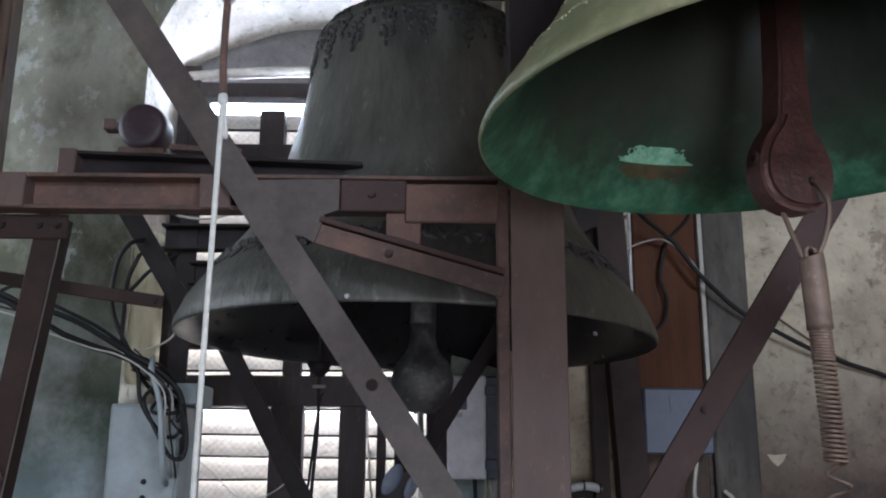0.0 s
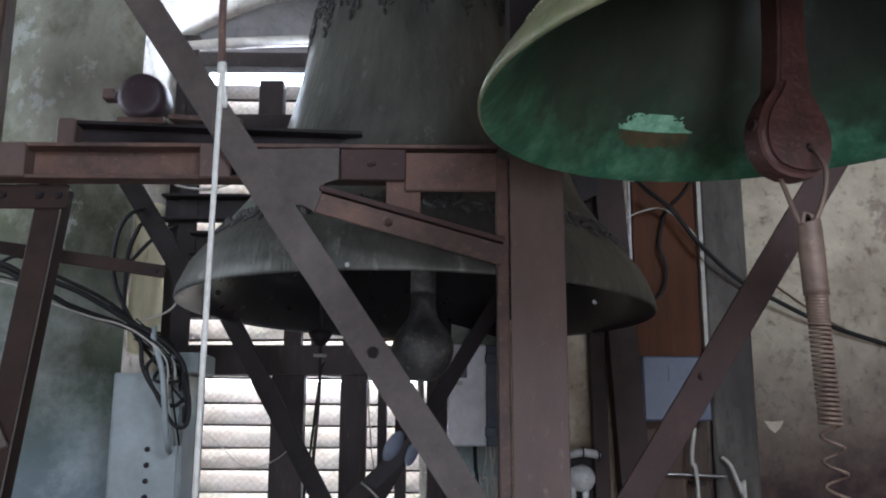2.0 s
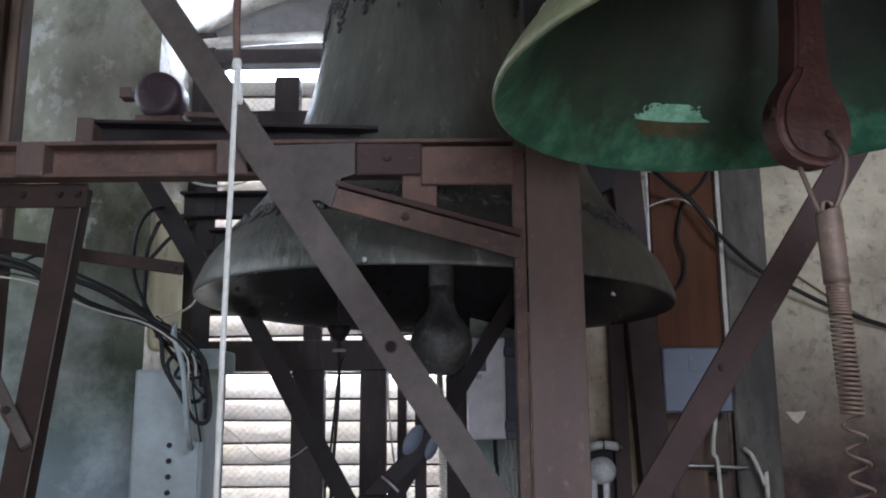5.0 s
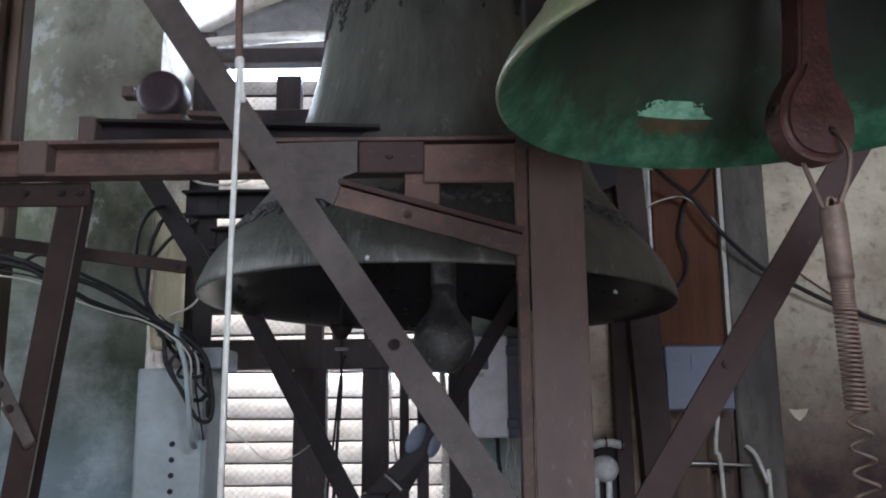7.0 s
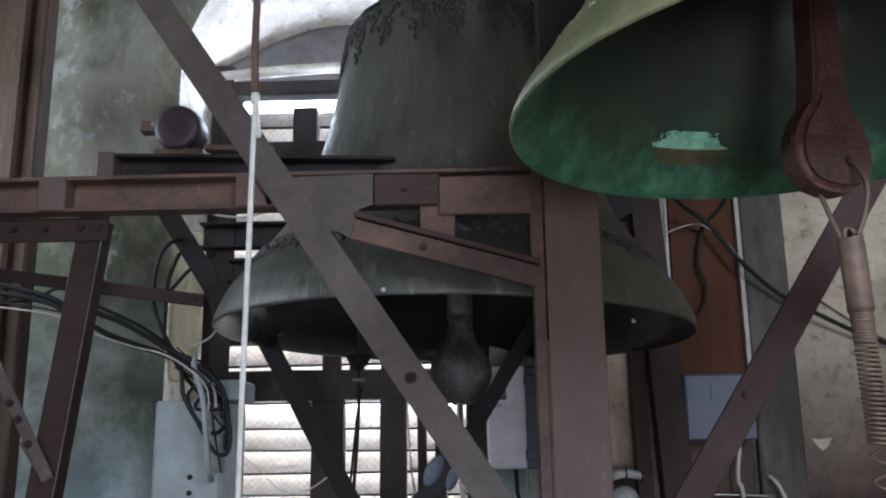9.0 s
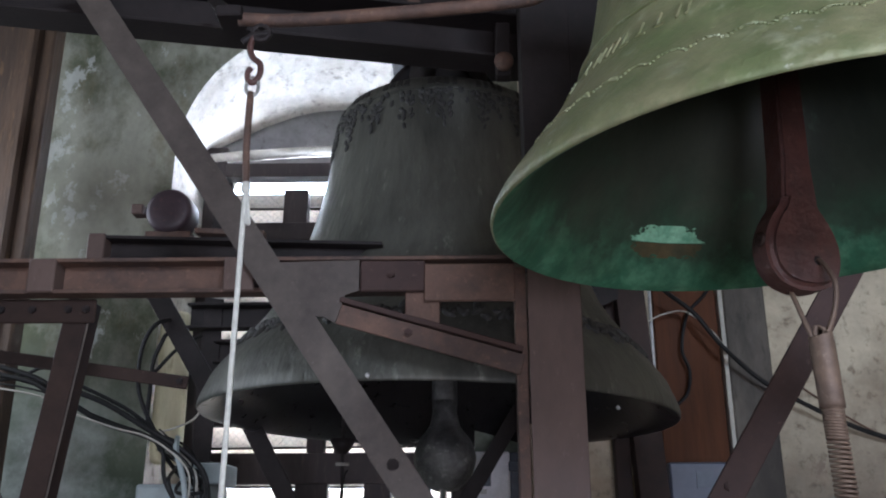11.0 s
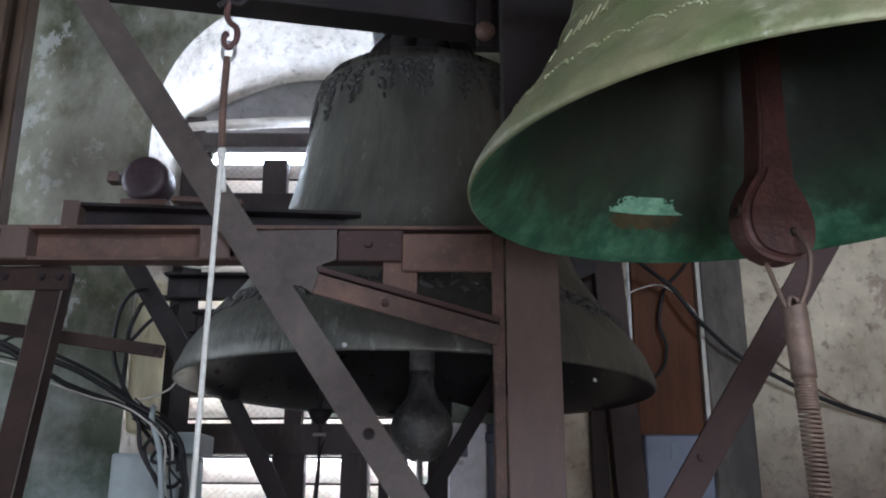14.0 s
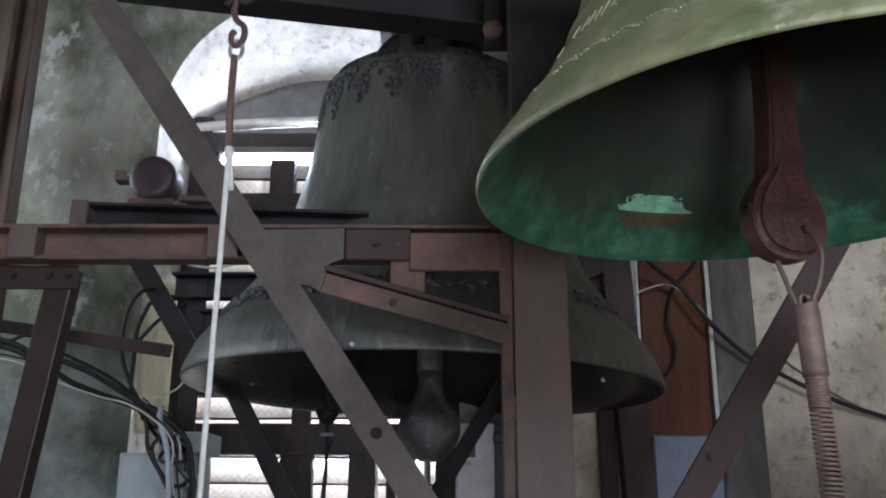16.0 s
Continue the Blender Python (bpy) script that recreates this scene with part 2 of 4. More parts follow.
def slat_material():
    """Thin weathered louvre boards that let some of the daylight through."""
    m = surface("louvre_board", (0.76, 0.71, 0.64), (0.66, 0.60, 0.52), (0.45, 0.38, 0.32), 9, 45, 0.8, bump=0.3, specks=0.36)
    nt = m.node_tree
    bs = nt.nodes["Principled BSDF"]
    tr = nt.nodes.new("ShaderNodeBsdfTranslucent")
    mx = nt.nodes.new("ShaderNodeMixShader")
    mx.inputs[0].default_value = 0.16
    nt.links.new(bs.inputs["Base Color"].links[0].from_socket, tr.inputs[0])
    nt.links.new(bs.outputs[0], mx.inputs[1])
    nt.links.new(tr.outputs[0], mx.inputs[2])
    nt.links.new(mx.outputs[0], nt.nodes["Material Output"].inputs[0])
    return m


SLAT = slat_material()


glow = bpy.data.materials.new("bright_overcast")
glow.use_nodes = True
em = glow.node_tree.nodes.new("ShaderNodeEmission")
em.inputs[0].default_value, em.inputs[1].default_value = (0.86, 0.93, 1, 1), 9.0
glow.node_tree.links.new(em.outputs[0], glow.node_tree.nodes["Material Output"].inputs[0])

# ---- mesh helpers ----
def finish(name, bm, material, smooth=False):
    me = bpy.data.meshes.new(name)
    bmesh.ops.recalc_face_normals(bm, faces=bm.faces)
    bm.to_mesh(me)
    bm.free()
    for mt in (material if isinstance(material, (list, tuple)) else [material]):
        me.materials.append(mt)
    if smooth:
        for p in me.polygons:
            p.use_smooth = True
    return new(name, me)


def part(name, bm, material, parent, label="", smooth=False):
    ob = finish(name, bm, material, smooth)
    ob.parent = parent
    ob.matrix_parent_inverse = parent.matrix_world.inverted()
    return tagged(ob, label)


def shared(name, me, parent, m, label=""):
    ob = new(name, me)
    ob.parent = parent
    ob.matrix_parent_inverse = parent.matrix_world.inverted()
    ob.matrix_basis = m
    return tagged(ob, label)


def thing(name, at, label, category, group=""):
    ob = new(name)
    ob.empty_display_size = 0.05
    ob.matrix_world = Matrix.Translation(at)
    ob.location = at
    bpy.context.view_layer.update()
    return tagged(ob, label, category, group)


def soften(bm, off=0.002, seg=1):
    bmesh.ops.bevel(bm, geom=[e for e in bm.edges if len(e.link_faces) == 2 and e.calc_face_angle(0) > 0.5],
                    offset=off, segments=seg, affect="EDGES", clamp_overlap=True)
    return bm


def box(x0, x1, y0, y1, z0, z1, off=0.003, bm=None):
    own = bmesh.new()
    bmesh.ops.create_cube(own, size=1, matrix=Matrix.LocRotScale(((x0 + x1) / 2, (y0 + y1) / 2, (z0 + z1) / 2), None, (x1 - x0, y1 - y0, z1 - z0)))
    if off:
        soften(own, off)
    if bm is None:
        return own
    return merge(bm, own)


def merge(bm, other):
    me = bpy.data.meshes.new("tmp")
    other.to_mesh(me)
    other.free()
    bm.from_mesh(me)
    bpy.data.meshes.remove(me)
    return bm


def flat(w, d=0.008):
    return [(-w / 2, 0), (w / 2, 0), (w / 2, d), (-w / 2, d)]


def channel(h, d, t=0.007, tf=0.009):
    """A channel, open towards the viewer's side: web behind, two flanges in front."""
    a = h / 2
    return [(-a, 0), (-a + tf, 0), (-a + tf, d - t), (a - tf, d - t), (a - tf, 0), (a, 0), (a, d), (-a, d)]


def angle(w, d, t=0.008):
    """An angle: a face of width w, and a leg going back by d at its lower side."""
    a = w / 2
    return [(-a, 0), (a, 0), (a, t), (-a + t, t), (-a + t, d), (-a, d)]


def angle_up(w, d, t=0.008):
    a = w / 2
    return [(-a, 0), (a, 0), (a, d), (a - t, d), (a - t, t), (-a, t)]


def bar(p, q, section, normal=(0, -1, 0), off=0.0015):
    """A rolled bar from p to q. Section points: across the bar, and back from its face, which looks along normal."""
    p, q, nrm = Vector(p), Vector(q), Vector(normal).normalized()
    t = (q - p).normalized()
    nrm = (nrm - t * nrm.dot(t)).normalized()
    s = nrm.cross(t)
    s = -s if s.z < -0.3 or (abs(s.z) <= 0.3 and s.x < 0) else s
    bm = bmesh.new()
    a = [bm.verts.new(p + s * w - nrm * d) for w, d in section]
    b = [bm.verts.new(q + s * w - nrm * d) for w, d in section]
    k = len(section)
    for i in range(k):
        bm.faces.new((a[i], a[(i + 1) % k], b[(i + 1) % k], b[i]))
    bm.faces.new(a[::-1])
    bm.faces.new(b)
    bmesh.ops.recalc_face_normals(bm, faces=bm.faces)
    if off:
        soften(bm, off)
    return bm


def drilled_bar(p, q, w, d, hole, r):
    """A flat bar with one round hole through it."""
    p, q = Vector(p), Vector(q)
    t = (q - p).normalized()
    s = Vector((t.z, 0, -t.x))
    mid = (Vector((hole[0], p.y, hole[1])) - p).dot(t)
    end, h = (q - p).length, w / 2
    bm = bmesh.new()
    k = 24
    ring_out = []
    for i in range(k):
        c, sn = math.cos(2 * math.pi * i / k), math.sin(2 * math.pi * i / k)
        f = h / max(abs(c), abs(sn))
        ring_out.append((mid + c * f, sn * f))
    for dy in (0, d):
        v = lambda a, b: bm.verts.new(p + t * a + s * b + Vector((0, dy, 0)))
        for a0, a1 in ((0, mid - h), (mid + h, end)):
            bm.faces.new([v(a0, -h), v(a1, -h), v(a1, h), v(a0, h)])
        for i in range(k):
            j = (i + 1) % k
            c0, c1 = 2 * math.pi * i / k, 2 * math.pi * j / k
            bm.faces.new([v(*ring_out[i]), v(*ring_out[j]), v(mid + r * math.cos(c1), r * math.sin(c1)), v(mid + r * math.cos(c0), r * math.sin(c0))])
    bmesh.ops.remove_doubles(bm, verts=bm.verts, dist=1e-5)
    edges = [e for e in bm.edges if len(e.link_faces) == 1]
    bmesh.ops.bridge_loops(bm, edges=[e for e in edges if (e.verts[0].co - p).dot(t) > mid - r * 1.1 and (e.verts[0].co - p).dot(t) < mid + r * 1.1 and abs((e.verts[0].co - p).dot(s)) < r * 1.1])
    side = [((0, -h), (end, -h)), ((0, h), (end, h)), ((0, -h), (0, h)), ((end, -h), (end, h))]
    for (a0, b0), (a1, b1) in side:
        bm.faces.new([bm.verts.new(p + t * a + s * b + Vector((0, y, 0))) for a, b, y in ((a0, b0, 0), (a1, b1, 0), (a1, b1, d), (a0, b0, d))])
    return bm


def smooth_line(points, steps=8):
    """Points of a smooth line through the given ones."""
    pts = [Vector(p) for p in points]
    ext = [2 * pts[0] - pts[1]] + pts + [2 * pts[-1] - pts[-2]]
    out = []
    for i in range(1, len(ext) - 2):
        a, b, c, d = ext[i - 1:i + 3]
        for k in range(steps):
            u = k / steps
            out.append(0.5 * (2 * b + (c - a) * u + (2 * a - 5 * b + 4 * c - d) * u * u + (3 * b - a - 3 * c + d) * u ** 3))
    return out + [pts[-1]]


def tube(points, r, sides=8, steps=8, radii=None, bm=None):
    line = smooth_line(points, steps) if steps else [Vector(p) for p in points]
    bm = bm or bmesh.new()
    up = Vector((0.13, 0.31, 0.94))
    rings = []
    for i, p in enumerate(line):
        t = (line[min(i + 1, len(line) - 1)] - line[max(i - 1, 0)]).normalized()
        a = t.cross(up)
        a = (a if a.length > 1e-4 else t.cross(Vector((1, 0, 0)))).normalized()
        b = t.cross(a).normalized()
        up = a.cross(t).normalized()
        rad = radii[min(int(i * len(radii) / len(line)), len(radii) - 1)] if radii else r
        rings.append([bm.verts.new(p + rad * (math.cos(2 * math.pi * k / sides) * a + math.sin(2 * math.pi * k / sides) * b)) for k in range(sides)])
    for u, v in zip(rings, rings[1:]):
        for k in range(sides):
            bm.faces.new((u[k], u[(k + 1) % sides], v[(k + 1) % sides], v[k]))
    bm.faces.new(rings[0][::-1])
    bm.faces.new(rings[-1])
    return bm


def lathe(profile, segs=64, bm=None, m=Matrix.Identity(4), inner_from=None):
    """A body of revolution about z. Faces of the profile from inner_from on take the second material."""
    bm = bm or bmesh.new()
    rings = []
    for r, z in profile:
        if r < 1e-6:
            rings.append([bm.verts.new(m @ Vector((0, 0, z)))])
        else:
            rings.append([bm.verts.new(m @ Vector((r * math.cos(2 * math.pi * k / segs), r * math.sin(2 * math.pi * k / segs), z))) for k in range(segs)])
    for i, (u, v) in enumerate(zip(rings, rings[1:])):
        for k in range(segs):
            a, b = u[k % len(u)], u[(k + 1) % len(u)]
            c, d = v[(k + 1) % len(v)], v[k % len(v)]
            vs = list(dict.fromkeys((a, b, c, d)))
            if len(vs) > 2:
                f = bm.faces.new(vs)
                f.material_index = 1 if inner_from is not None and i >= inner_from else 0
    return bm


def fine_profile(profile, steps=4):
    return [(p.x, p.y) for p in smooth_line([(r, z, 0) for r, z in profile], steps)]


def bolt(r=0.012, h=0.009):
    bm = bmesh.new()
    bmesh.ops.create_cone(bm, cap_ends=True, segments=6, radius1=r, radius2=r * 0.94, depth=h, matrix=Matrix.Translation((0, 0, h / 2)))
    bmesh.ops.create_cone(bm, cap_ends=True, segments=12, radius1=r * 0.55, radius2=r * 0.5, depth=h, matrix=Matrix.Translation((0, 0, h)))
    me = bpy.data.meshes.new("bolt")
    bm.to_mesh(me)
    bm.free()
    return me


FRONT = Matrix.Rotation(radians(90), 4, "X")


def bolt_at(me, parent, x, y, z, name="bolt"):
    return shared(name, me, parent, Matrix.Translation((x, y, z)) @ FRONT)


BOLT = bolt(0.0095, 0.007)
BOLT.materials.append(PRIMER_MID)
SCREW = bolt(0.009, 0.006)
SCREW.materials.append(DARK_STEEL)

# ---- the chamber ----
CX, HALF, SPRING_Z, RISE = -0.535, 0.585, 2.92, 0.60
WALL_Y, WIN_Y = 3.2, 3.70
HEAD_Z, HEAD_RISE = 3.17, 0.21


def outer_arch(u):
    a = math.pi * (1 - u)
    return CX + HALF * math.cos(a), SPRING_Z + RISE * math.sin(a)


def inner_arch(u):
    x = CX - HALF + 2 * HALF * u
    return x, HEAD_Z + HEAD_RISE * math.sin(math.pi * u)


def back_wall():
    bm = bmesh.new()
    n, lo, hi, left, right = 32, 0.7, 4.4, -2.3, 2.3
    curve = [outer_arch(i / n) for i in range(n + 1)]
    for y in (WALL_Y, 4.0):
        quads = [((left, 0), (right, 0), (right, lo), (left, lo)),
                 ((left, lo), (CX - HALF, lo), (CX - HALF, SPRING_Z), (left, SPRING_Z)),
                 ((CX + HALF, lo), (right, lo), (right, SPRING_Z), (CX + HALF, SPRING_Z)),
                 ((left, SPRING_Z), (CX - HALF, SPRING_Z), (CX - HALF, hi), (left, hi)),
                 ((CX + HALF, SPRING_Z), (right, SPRING_Z), (right, hi), (CX + HALF, hi))]
        for (xa, za), (xb, zb) in zip(curve, curve[1:]):
            quads.append(((xa, za), (xb, zb), (xb, hi), (xa, hi)))
        for q in quads:
            bm.faces.new([bm.verts.new((x, y, z)) for x, z in q])
    return bm


wall_back = tagged(finish("wall_back", back_wall(), PLASTER_DAMP), "mottled damp plaster wall with a deep arched window", "wall", kind="structure")


def reveal():
    """Jambs, sill and the vault that drops towards the window head."""
    bm = bmesh.new()
    n, k = 32, 8
    grid = []
    for j in range(k + 1):
        v = j / k
        row = []
        for i in range(n + 1):
            (xa, za), (xb, zb) = outer_arch(i / n), inner_arch(i / n)
            w = v * v * (3 - 2 * v)
            row.append(bm.verts.new((xa + (xb - xa) * w, WALL_Y + (WIN_Y - WALL_Y) * v, za + (zb - za) * w + 0.006 * noise.noise((xa * 4, v * 4, za * 4)))))
        grid.append(row)
    for a, b in zip(grid, grid[1:]):
        for i in range(n):
            bm.faces.new((a[i], a[i + 1], b[i + 1], b[i]))
    for x, zt in ((CX - HALF, 0), (CX + HALF, n)):
        col = [r[zt] for r in grid]
        low = [bm.verts.new((x, c.co.y, 0.7)) for c in col]
        for i in range(k):
            bm.faces.new((col[i], col[i + 1], low[i + 1], low[i]))
    bm.faces.new([bm.verts.new(p) for p in ((CX - HALF, WALL_Y, 0.7), (CX + HALF, WALL_Y, 0.7), (CX + HALF, 4.0, 0.7), (CX - HALF, 4.0, 0.7))])
    return bm


# added roll; its cream colour stands for window light grazing the jamb
tagged(finish("trim_jamb", lathe(fine_profile([(0, 1.745), (0.045, 1.75), (0.056, 1.79), (0.058, 1.9), (0.056, 2.1), (0.054, 2.28), (0, 2.29)], 3), 28, m=Matrix.Translation((-1.05, 3.2, 0))), CREAM, True), "added cream roll standing for the lit edge of the window jamb", "trim", kind="structure")
tagged(finish("window_reveal", reveal(), LIMEWASH, True), "rough limewashed vault and jambs of the window", "wall", kind="structure")


def tympanum():
    bm = bmesh.new()
    n = 24
    top = [(inner_arch(i / n)[0], inner_arch(i / n)[1] + 0.05) for i in range(n + 1)]
    low = [(CX + HALF, 3.10), (CX - HALF, 3.10)]
    for y in (3.76, 3.84):
        bm.faces.new([bm.verts.new((x, y, zz)) for x, zz in top + low])
    return bm


tagged(finish("wall_tympanum", tympanum(), GREY_RENDER), "grey plaster infill under the vault", "wall", kind="structure")
tagged(finish("floor", box(-2.5, 2.5, -2.7, 3.2, -0.12, 0, 0), FLOOR), "dark dusty board floor", "floor", kind="structure")
tagged(finish("ceiling", box(-2.5, 2.5, -2.7, 4.0, 4.4, 4.55, 0), WOOD_OLD), "dark old timber ceiling", "ceiling", kind="structure")


def left_wall():
    bm = bmesh.new()
    # gap left in the wall for the added side fill lamp
    for y0, y1, z0, z1 in ((-2.5, 1.8, 0, 4.4), (2.5, 3.2, 0, 4.4), (1.8, 2.5, 0, 2.1), (1.8, 2.5, 2.9, 4.4)):
        box(-2.5, -2.3, y0, y1, z0, z1, 0, bm)
    return bm


tagged(finish("wall_left", left_wall(), PLASTER_DAMP), "damp plaster side wall with a small added opening", "wall", kind="structure")
tagged(finish("wall_right", box(2.3, 2.5, -2.5, 3.2, 0, 4.4, 0), PLASTER), "beige plaster side wall", "wall", kind="structure")


def rear_wall():
    bm = bmesh.new()
    # the low opening is added to let the low fill lamp through
    for x0, x1, z0, z1 in ((-2.5, -0.4, 0, 4.4), (0.6, 0.7, 0, 4.4), (1.9, 2.5, 0, 4.4), (0.7, 1.9, 0, 2.4), (0.7, 1.9, 3.4, 4.4), (-0.4, 0.6, 0, 0.45), (-0.4, 0.6, 1.45, 4.4)):
        box(x0, x1, -2.7, -2.5, z0, z1, 0, bm)
    return bm


tagged(finish("wall_rear", rear_wall(), PLASTER), "plaster wall with an open window and an added low opening", "wall", kind="structure")
tagged(finish("wall_facing_left", box(0.24, 0.70, 3.112, 3.198, 0, 4.4, 0.004), PLASTER), "mottled beige plaster wall behind the trestle", "wall", kind="structure")
tagged(finish("wall_facing_right", box(0.702, 2.3, 3.11, 3.198, 0, 4.4, 0.01), REDDISH_BELOW), "speckled beige plaster wall face, reddish brown and darker towards the bottom", "wall", kind="structure")
tagged(finish("wall_pilaster", box(0.935, 1.085, 3.07, 3.108, 0, 4.4, 0.008), CEMENT), "grey cement strip on the plaster wall", "wall", kind="structure")

tagged(finish("backdrop", box(-12, 12, 14, 14.1, -3, 16, 0), glow), "bright hazy sky outside the window", "sky", kind="structure")

# ---- the louvred window ----
window = tagged(new("window_1"), "tall louvred window with dark wooden frame", "window", kind="structure")
window.location = (CX, WIN_Y, 0.7)
bpy.context.view_layer.update()
part("window_sill", box(CX - HALF, CX + HALF, 3.60, 3.95, 0.70, 0.76), WINDOW_WOOD, window)
for x0, x1, z0, z1 in ((-1.12, -1.03, 0.76, 3.16), (-0.66, -0.53, 0.76, 1.70), (-0.385, -0.28, 0.76, 1.70), (-0.235, -0.20, 0.76, 1.70),
                       (-0.165, -0.12, 0.76, 1.70), (-0.62, -0.55, 1.82, 2.2), (-0.51, -0.455, 1.82, 1.93), (-0.38, -0.36, 1.82, 1.93), (-0.04, 0.05, 0.76, 3.16), (-0.765, -0.66, 2.3, 2.955)):
    part("mullion", box(x0, x1, 3.62, 3.69, z0, z1), WINDOW_WOOD, window)
for z0, z1 in ((1.70, 1.82), (1.93, 2.05), (2.52, 2.685), (2.72, 2.80), (3.015, 3.08)):
    part("transom", box(-1.03, -0.04, 3.615, 3.695, z0, z1), WINDOW_WOOD, window)
part("head_bar", tube([(-1.12, 3.63, 3.105), (-0.9, 3.63, 3.125), (-0.535, 3.63, 3.14), (-0.1, 3.63, 3.125), (0.05, 3.63, 3.105)], 0.024), LIMEWASH, window, "whitewashed curved head bar", True)


def slat_mesh(w):
    bm = bmesh.new()
    c, s = math.cos(radians(52)), math.sin(radians(52))
    th = 0.013
    secs = [(0, 0), (w * c, w * s), (w * c - th * s, w * s + th * c), (-th * s, th * c)]
    a = [bm.verts.new((CX - HALF + 0.01 - CX, y, z)) for y, z in secs]
    b = [bm.verts.new((HALF - 0.01, y, z)) for y, z in secs]
    for i in range(4):
        f = bm.faces.new((a[i], a[(i + 1) % 4], b[(i + 1) % 4], b[i]))
        # lower edge face takes the dark material, painting the shade line between slats
        f.material_index = 1 if i == 3 else 0
    bm.faces.new(a[::-1])
    bm.faces.new(b)
    bmesh.ops.recalc_face_normals(bm, faces=bm.faces)
    me = bpy.data.meshes.new("slat")
    bm.to_mesh(me)
    bm.free()
    me.materials.append(SLAT)
    me.materials.append(WINDOW_WOOD)
    return me


SLAT_MESH, SHORT_SLAT, LONG_SLAT = slat_mesh(0.17), slat_mesh(0.118), slat_mesh(0.235)
z = 0.80
while z < 2.95:
    high = 0.015 if 1.66 < z < 1.68 else 0
    me = SHORT_SLAT if 1.57 < z < 1.68 or z > 2.87 else LONG_SLAT if z > 2.5 else SLAT_MESH
    shared("slat", me, window, Matrix.Translation((CX + random.uniform(-0.004, 0.004), 3.71, z + high)) @ Matrix.Rotation(radians(random.uniform(-0.5, 0.5)), 4, "Y"))
    z += 0.087


# ---- bells ----
OUTER = [(0.662, 0.0), (0.678, 0.006), (0.687, 0.024), (0.68, 0.05), (0.645, 0.105), (0.57, 0.20), (0.487, 0.315), (0.44, 0.42), (0.41, 0.51),
         (0.38, 0.63), (0.358, 0.76), (0.345, 0.86), (0.336, 0.92), (0.318, 0.952), (0.26, 0.975), (0.12, 0.985), (0, 0.985)]
INNER = [(0, 0.93), (0.2, 0.925), (0.275, 0.88), (0.295, 0.76), (0.315, 0.62), (0.345, 0.48), (0.40, 0.345), (0.475, 0.235), (0.545, 0.13),
         (0.60, 0.055), (0.64, 0.012), (0.662, 0.0)]


SHARP_OUT = [(0.680, 0.0), (0.684, 0.006), (0.680, 0.03), (0.668, 0.058)] + OUTER[4:]
SHARP_IN = INNER[:-3] + [(0.615, 0.045), (0.66, 0.008), (0.680, 0.0)]


# the green bell's profile, in metres
K = 0.428 / 0.687
GREEN_OUT = [(0.4245, 0.0), (0.4275, 0.003), (0.4265, 0.012), (0.415, 0.032), (0.389, 0.065), (0.341, 0.125), (0.294, 0.196), (0.267, 0.262), (0.252, 0.318)] + [(r * K, z * K) for r, z in OUTER[9:]]
GREEN_IN = [(r * K, z * K) for r, z in INNER[:-4]] + [(0.352, 0.082), (0.386, 0.034), (0.410, 0.009), (0.4245, 0.0)]


def bell_body(k, segs=96, sharp=False):
    out = fine_profile([(r * k, z * k) for r, z in (SHARP_OUT if sharp else OUTER)], 3)
    inn = fine_profile([(r * k, z * k) for r, z in (SHARP_IN if sharp else INNER)], 3)
    return lathe(out + inn[:-1] + [out[0]], segs, inner_from=len(out) - 1)


def radius_at(z, prof):
    for (r0, z0), (r1, z1) in zip(prof, prof[1:]):
        if min(z0, z1) <= z <= max(z0, z1) and z0 != z1:
            return r0 + (r1 - r0) * (z - z0) / (z1 - z0)
    return prof[0][0]


def ring(r, z, w, segs=96):
    return lathe([(r - 0.004, z - w), (r + w * 0.8, z - w * 0.5), (r + w * 0.8, z + w * 0.5), (r - 0.004, z + w), (r - 0.004, z - w)], segs)


def pendant(bm, rng, at, n):
    """A leafy drop of cast relief, hanging down along -z."""
    for i in range(n):
        w = 0.025 * (1 - 0.5 * i / n) * rng.uniform(0.8, 1.15)
        for sx in ((-1, 0, 1) if i < n - 1 else (0,)):
            if rng.random() < 0.12:
                continue
            m = Matrix.LocRotScale((sx * w * 0.8 + rng.uniform(-0.006, 0.006), -0.001, -0.021 * i - 0.012 + abs(sx) * 0.007 + rng.uniform(-0.004, 0.004)),
                                   Euler((0, sx * 0.6 + rng.uniform(-0.4, 0.4), 0)), (w * 0.4, 0.006, 0.013))
            bmesh.ops.create_icosphere(bm, subdivisions=1, radius=1, matrix=at @ m)


def leaf_sprig(bm, rng, at, w=0.05, h=0.03, n=9, t=0.007):
    """Leaves of cast relief, scattered round a place on a bell."""
    for i in range(n):
        m = Matrix.LocRotScale((rng.uniform(-w, w), 0, rng.uniform(-h, h)), Euler((0, rng.uniform(-1.2, 1.2), 0)), (rng.uniform(0.005, 0.011), t, rng.uniform(0.011, 0.024)))
        bmesh.ops.create_icosphere(bm, subdivisions=2, radius=1, matrix=at @ m)


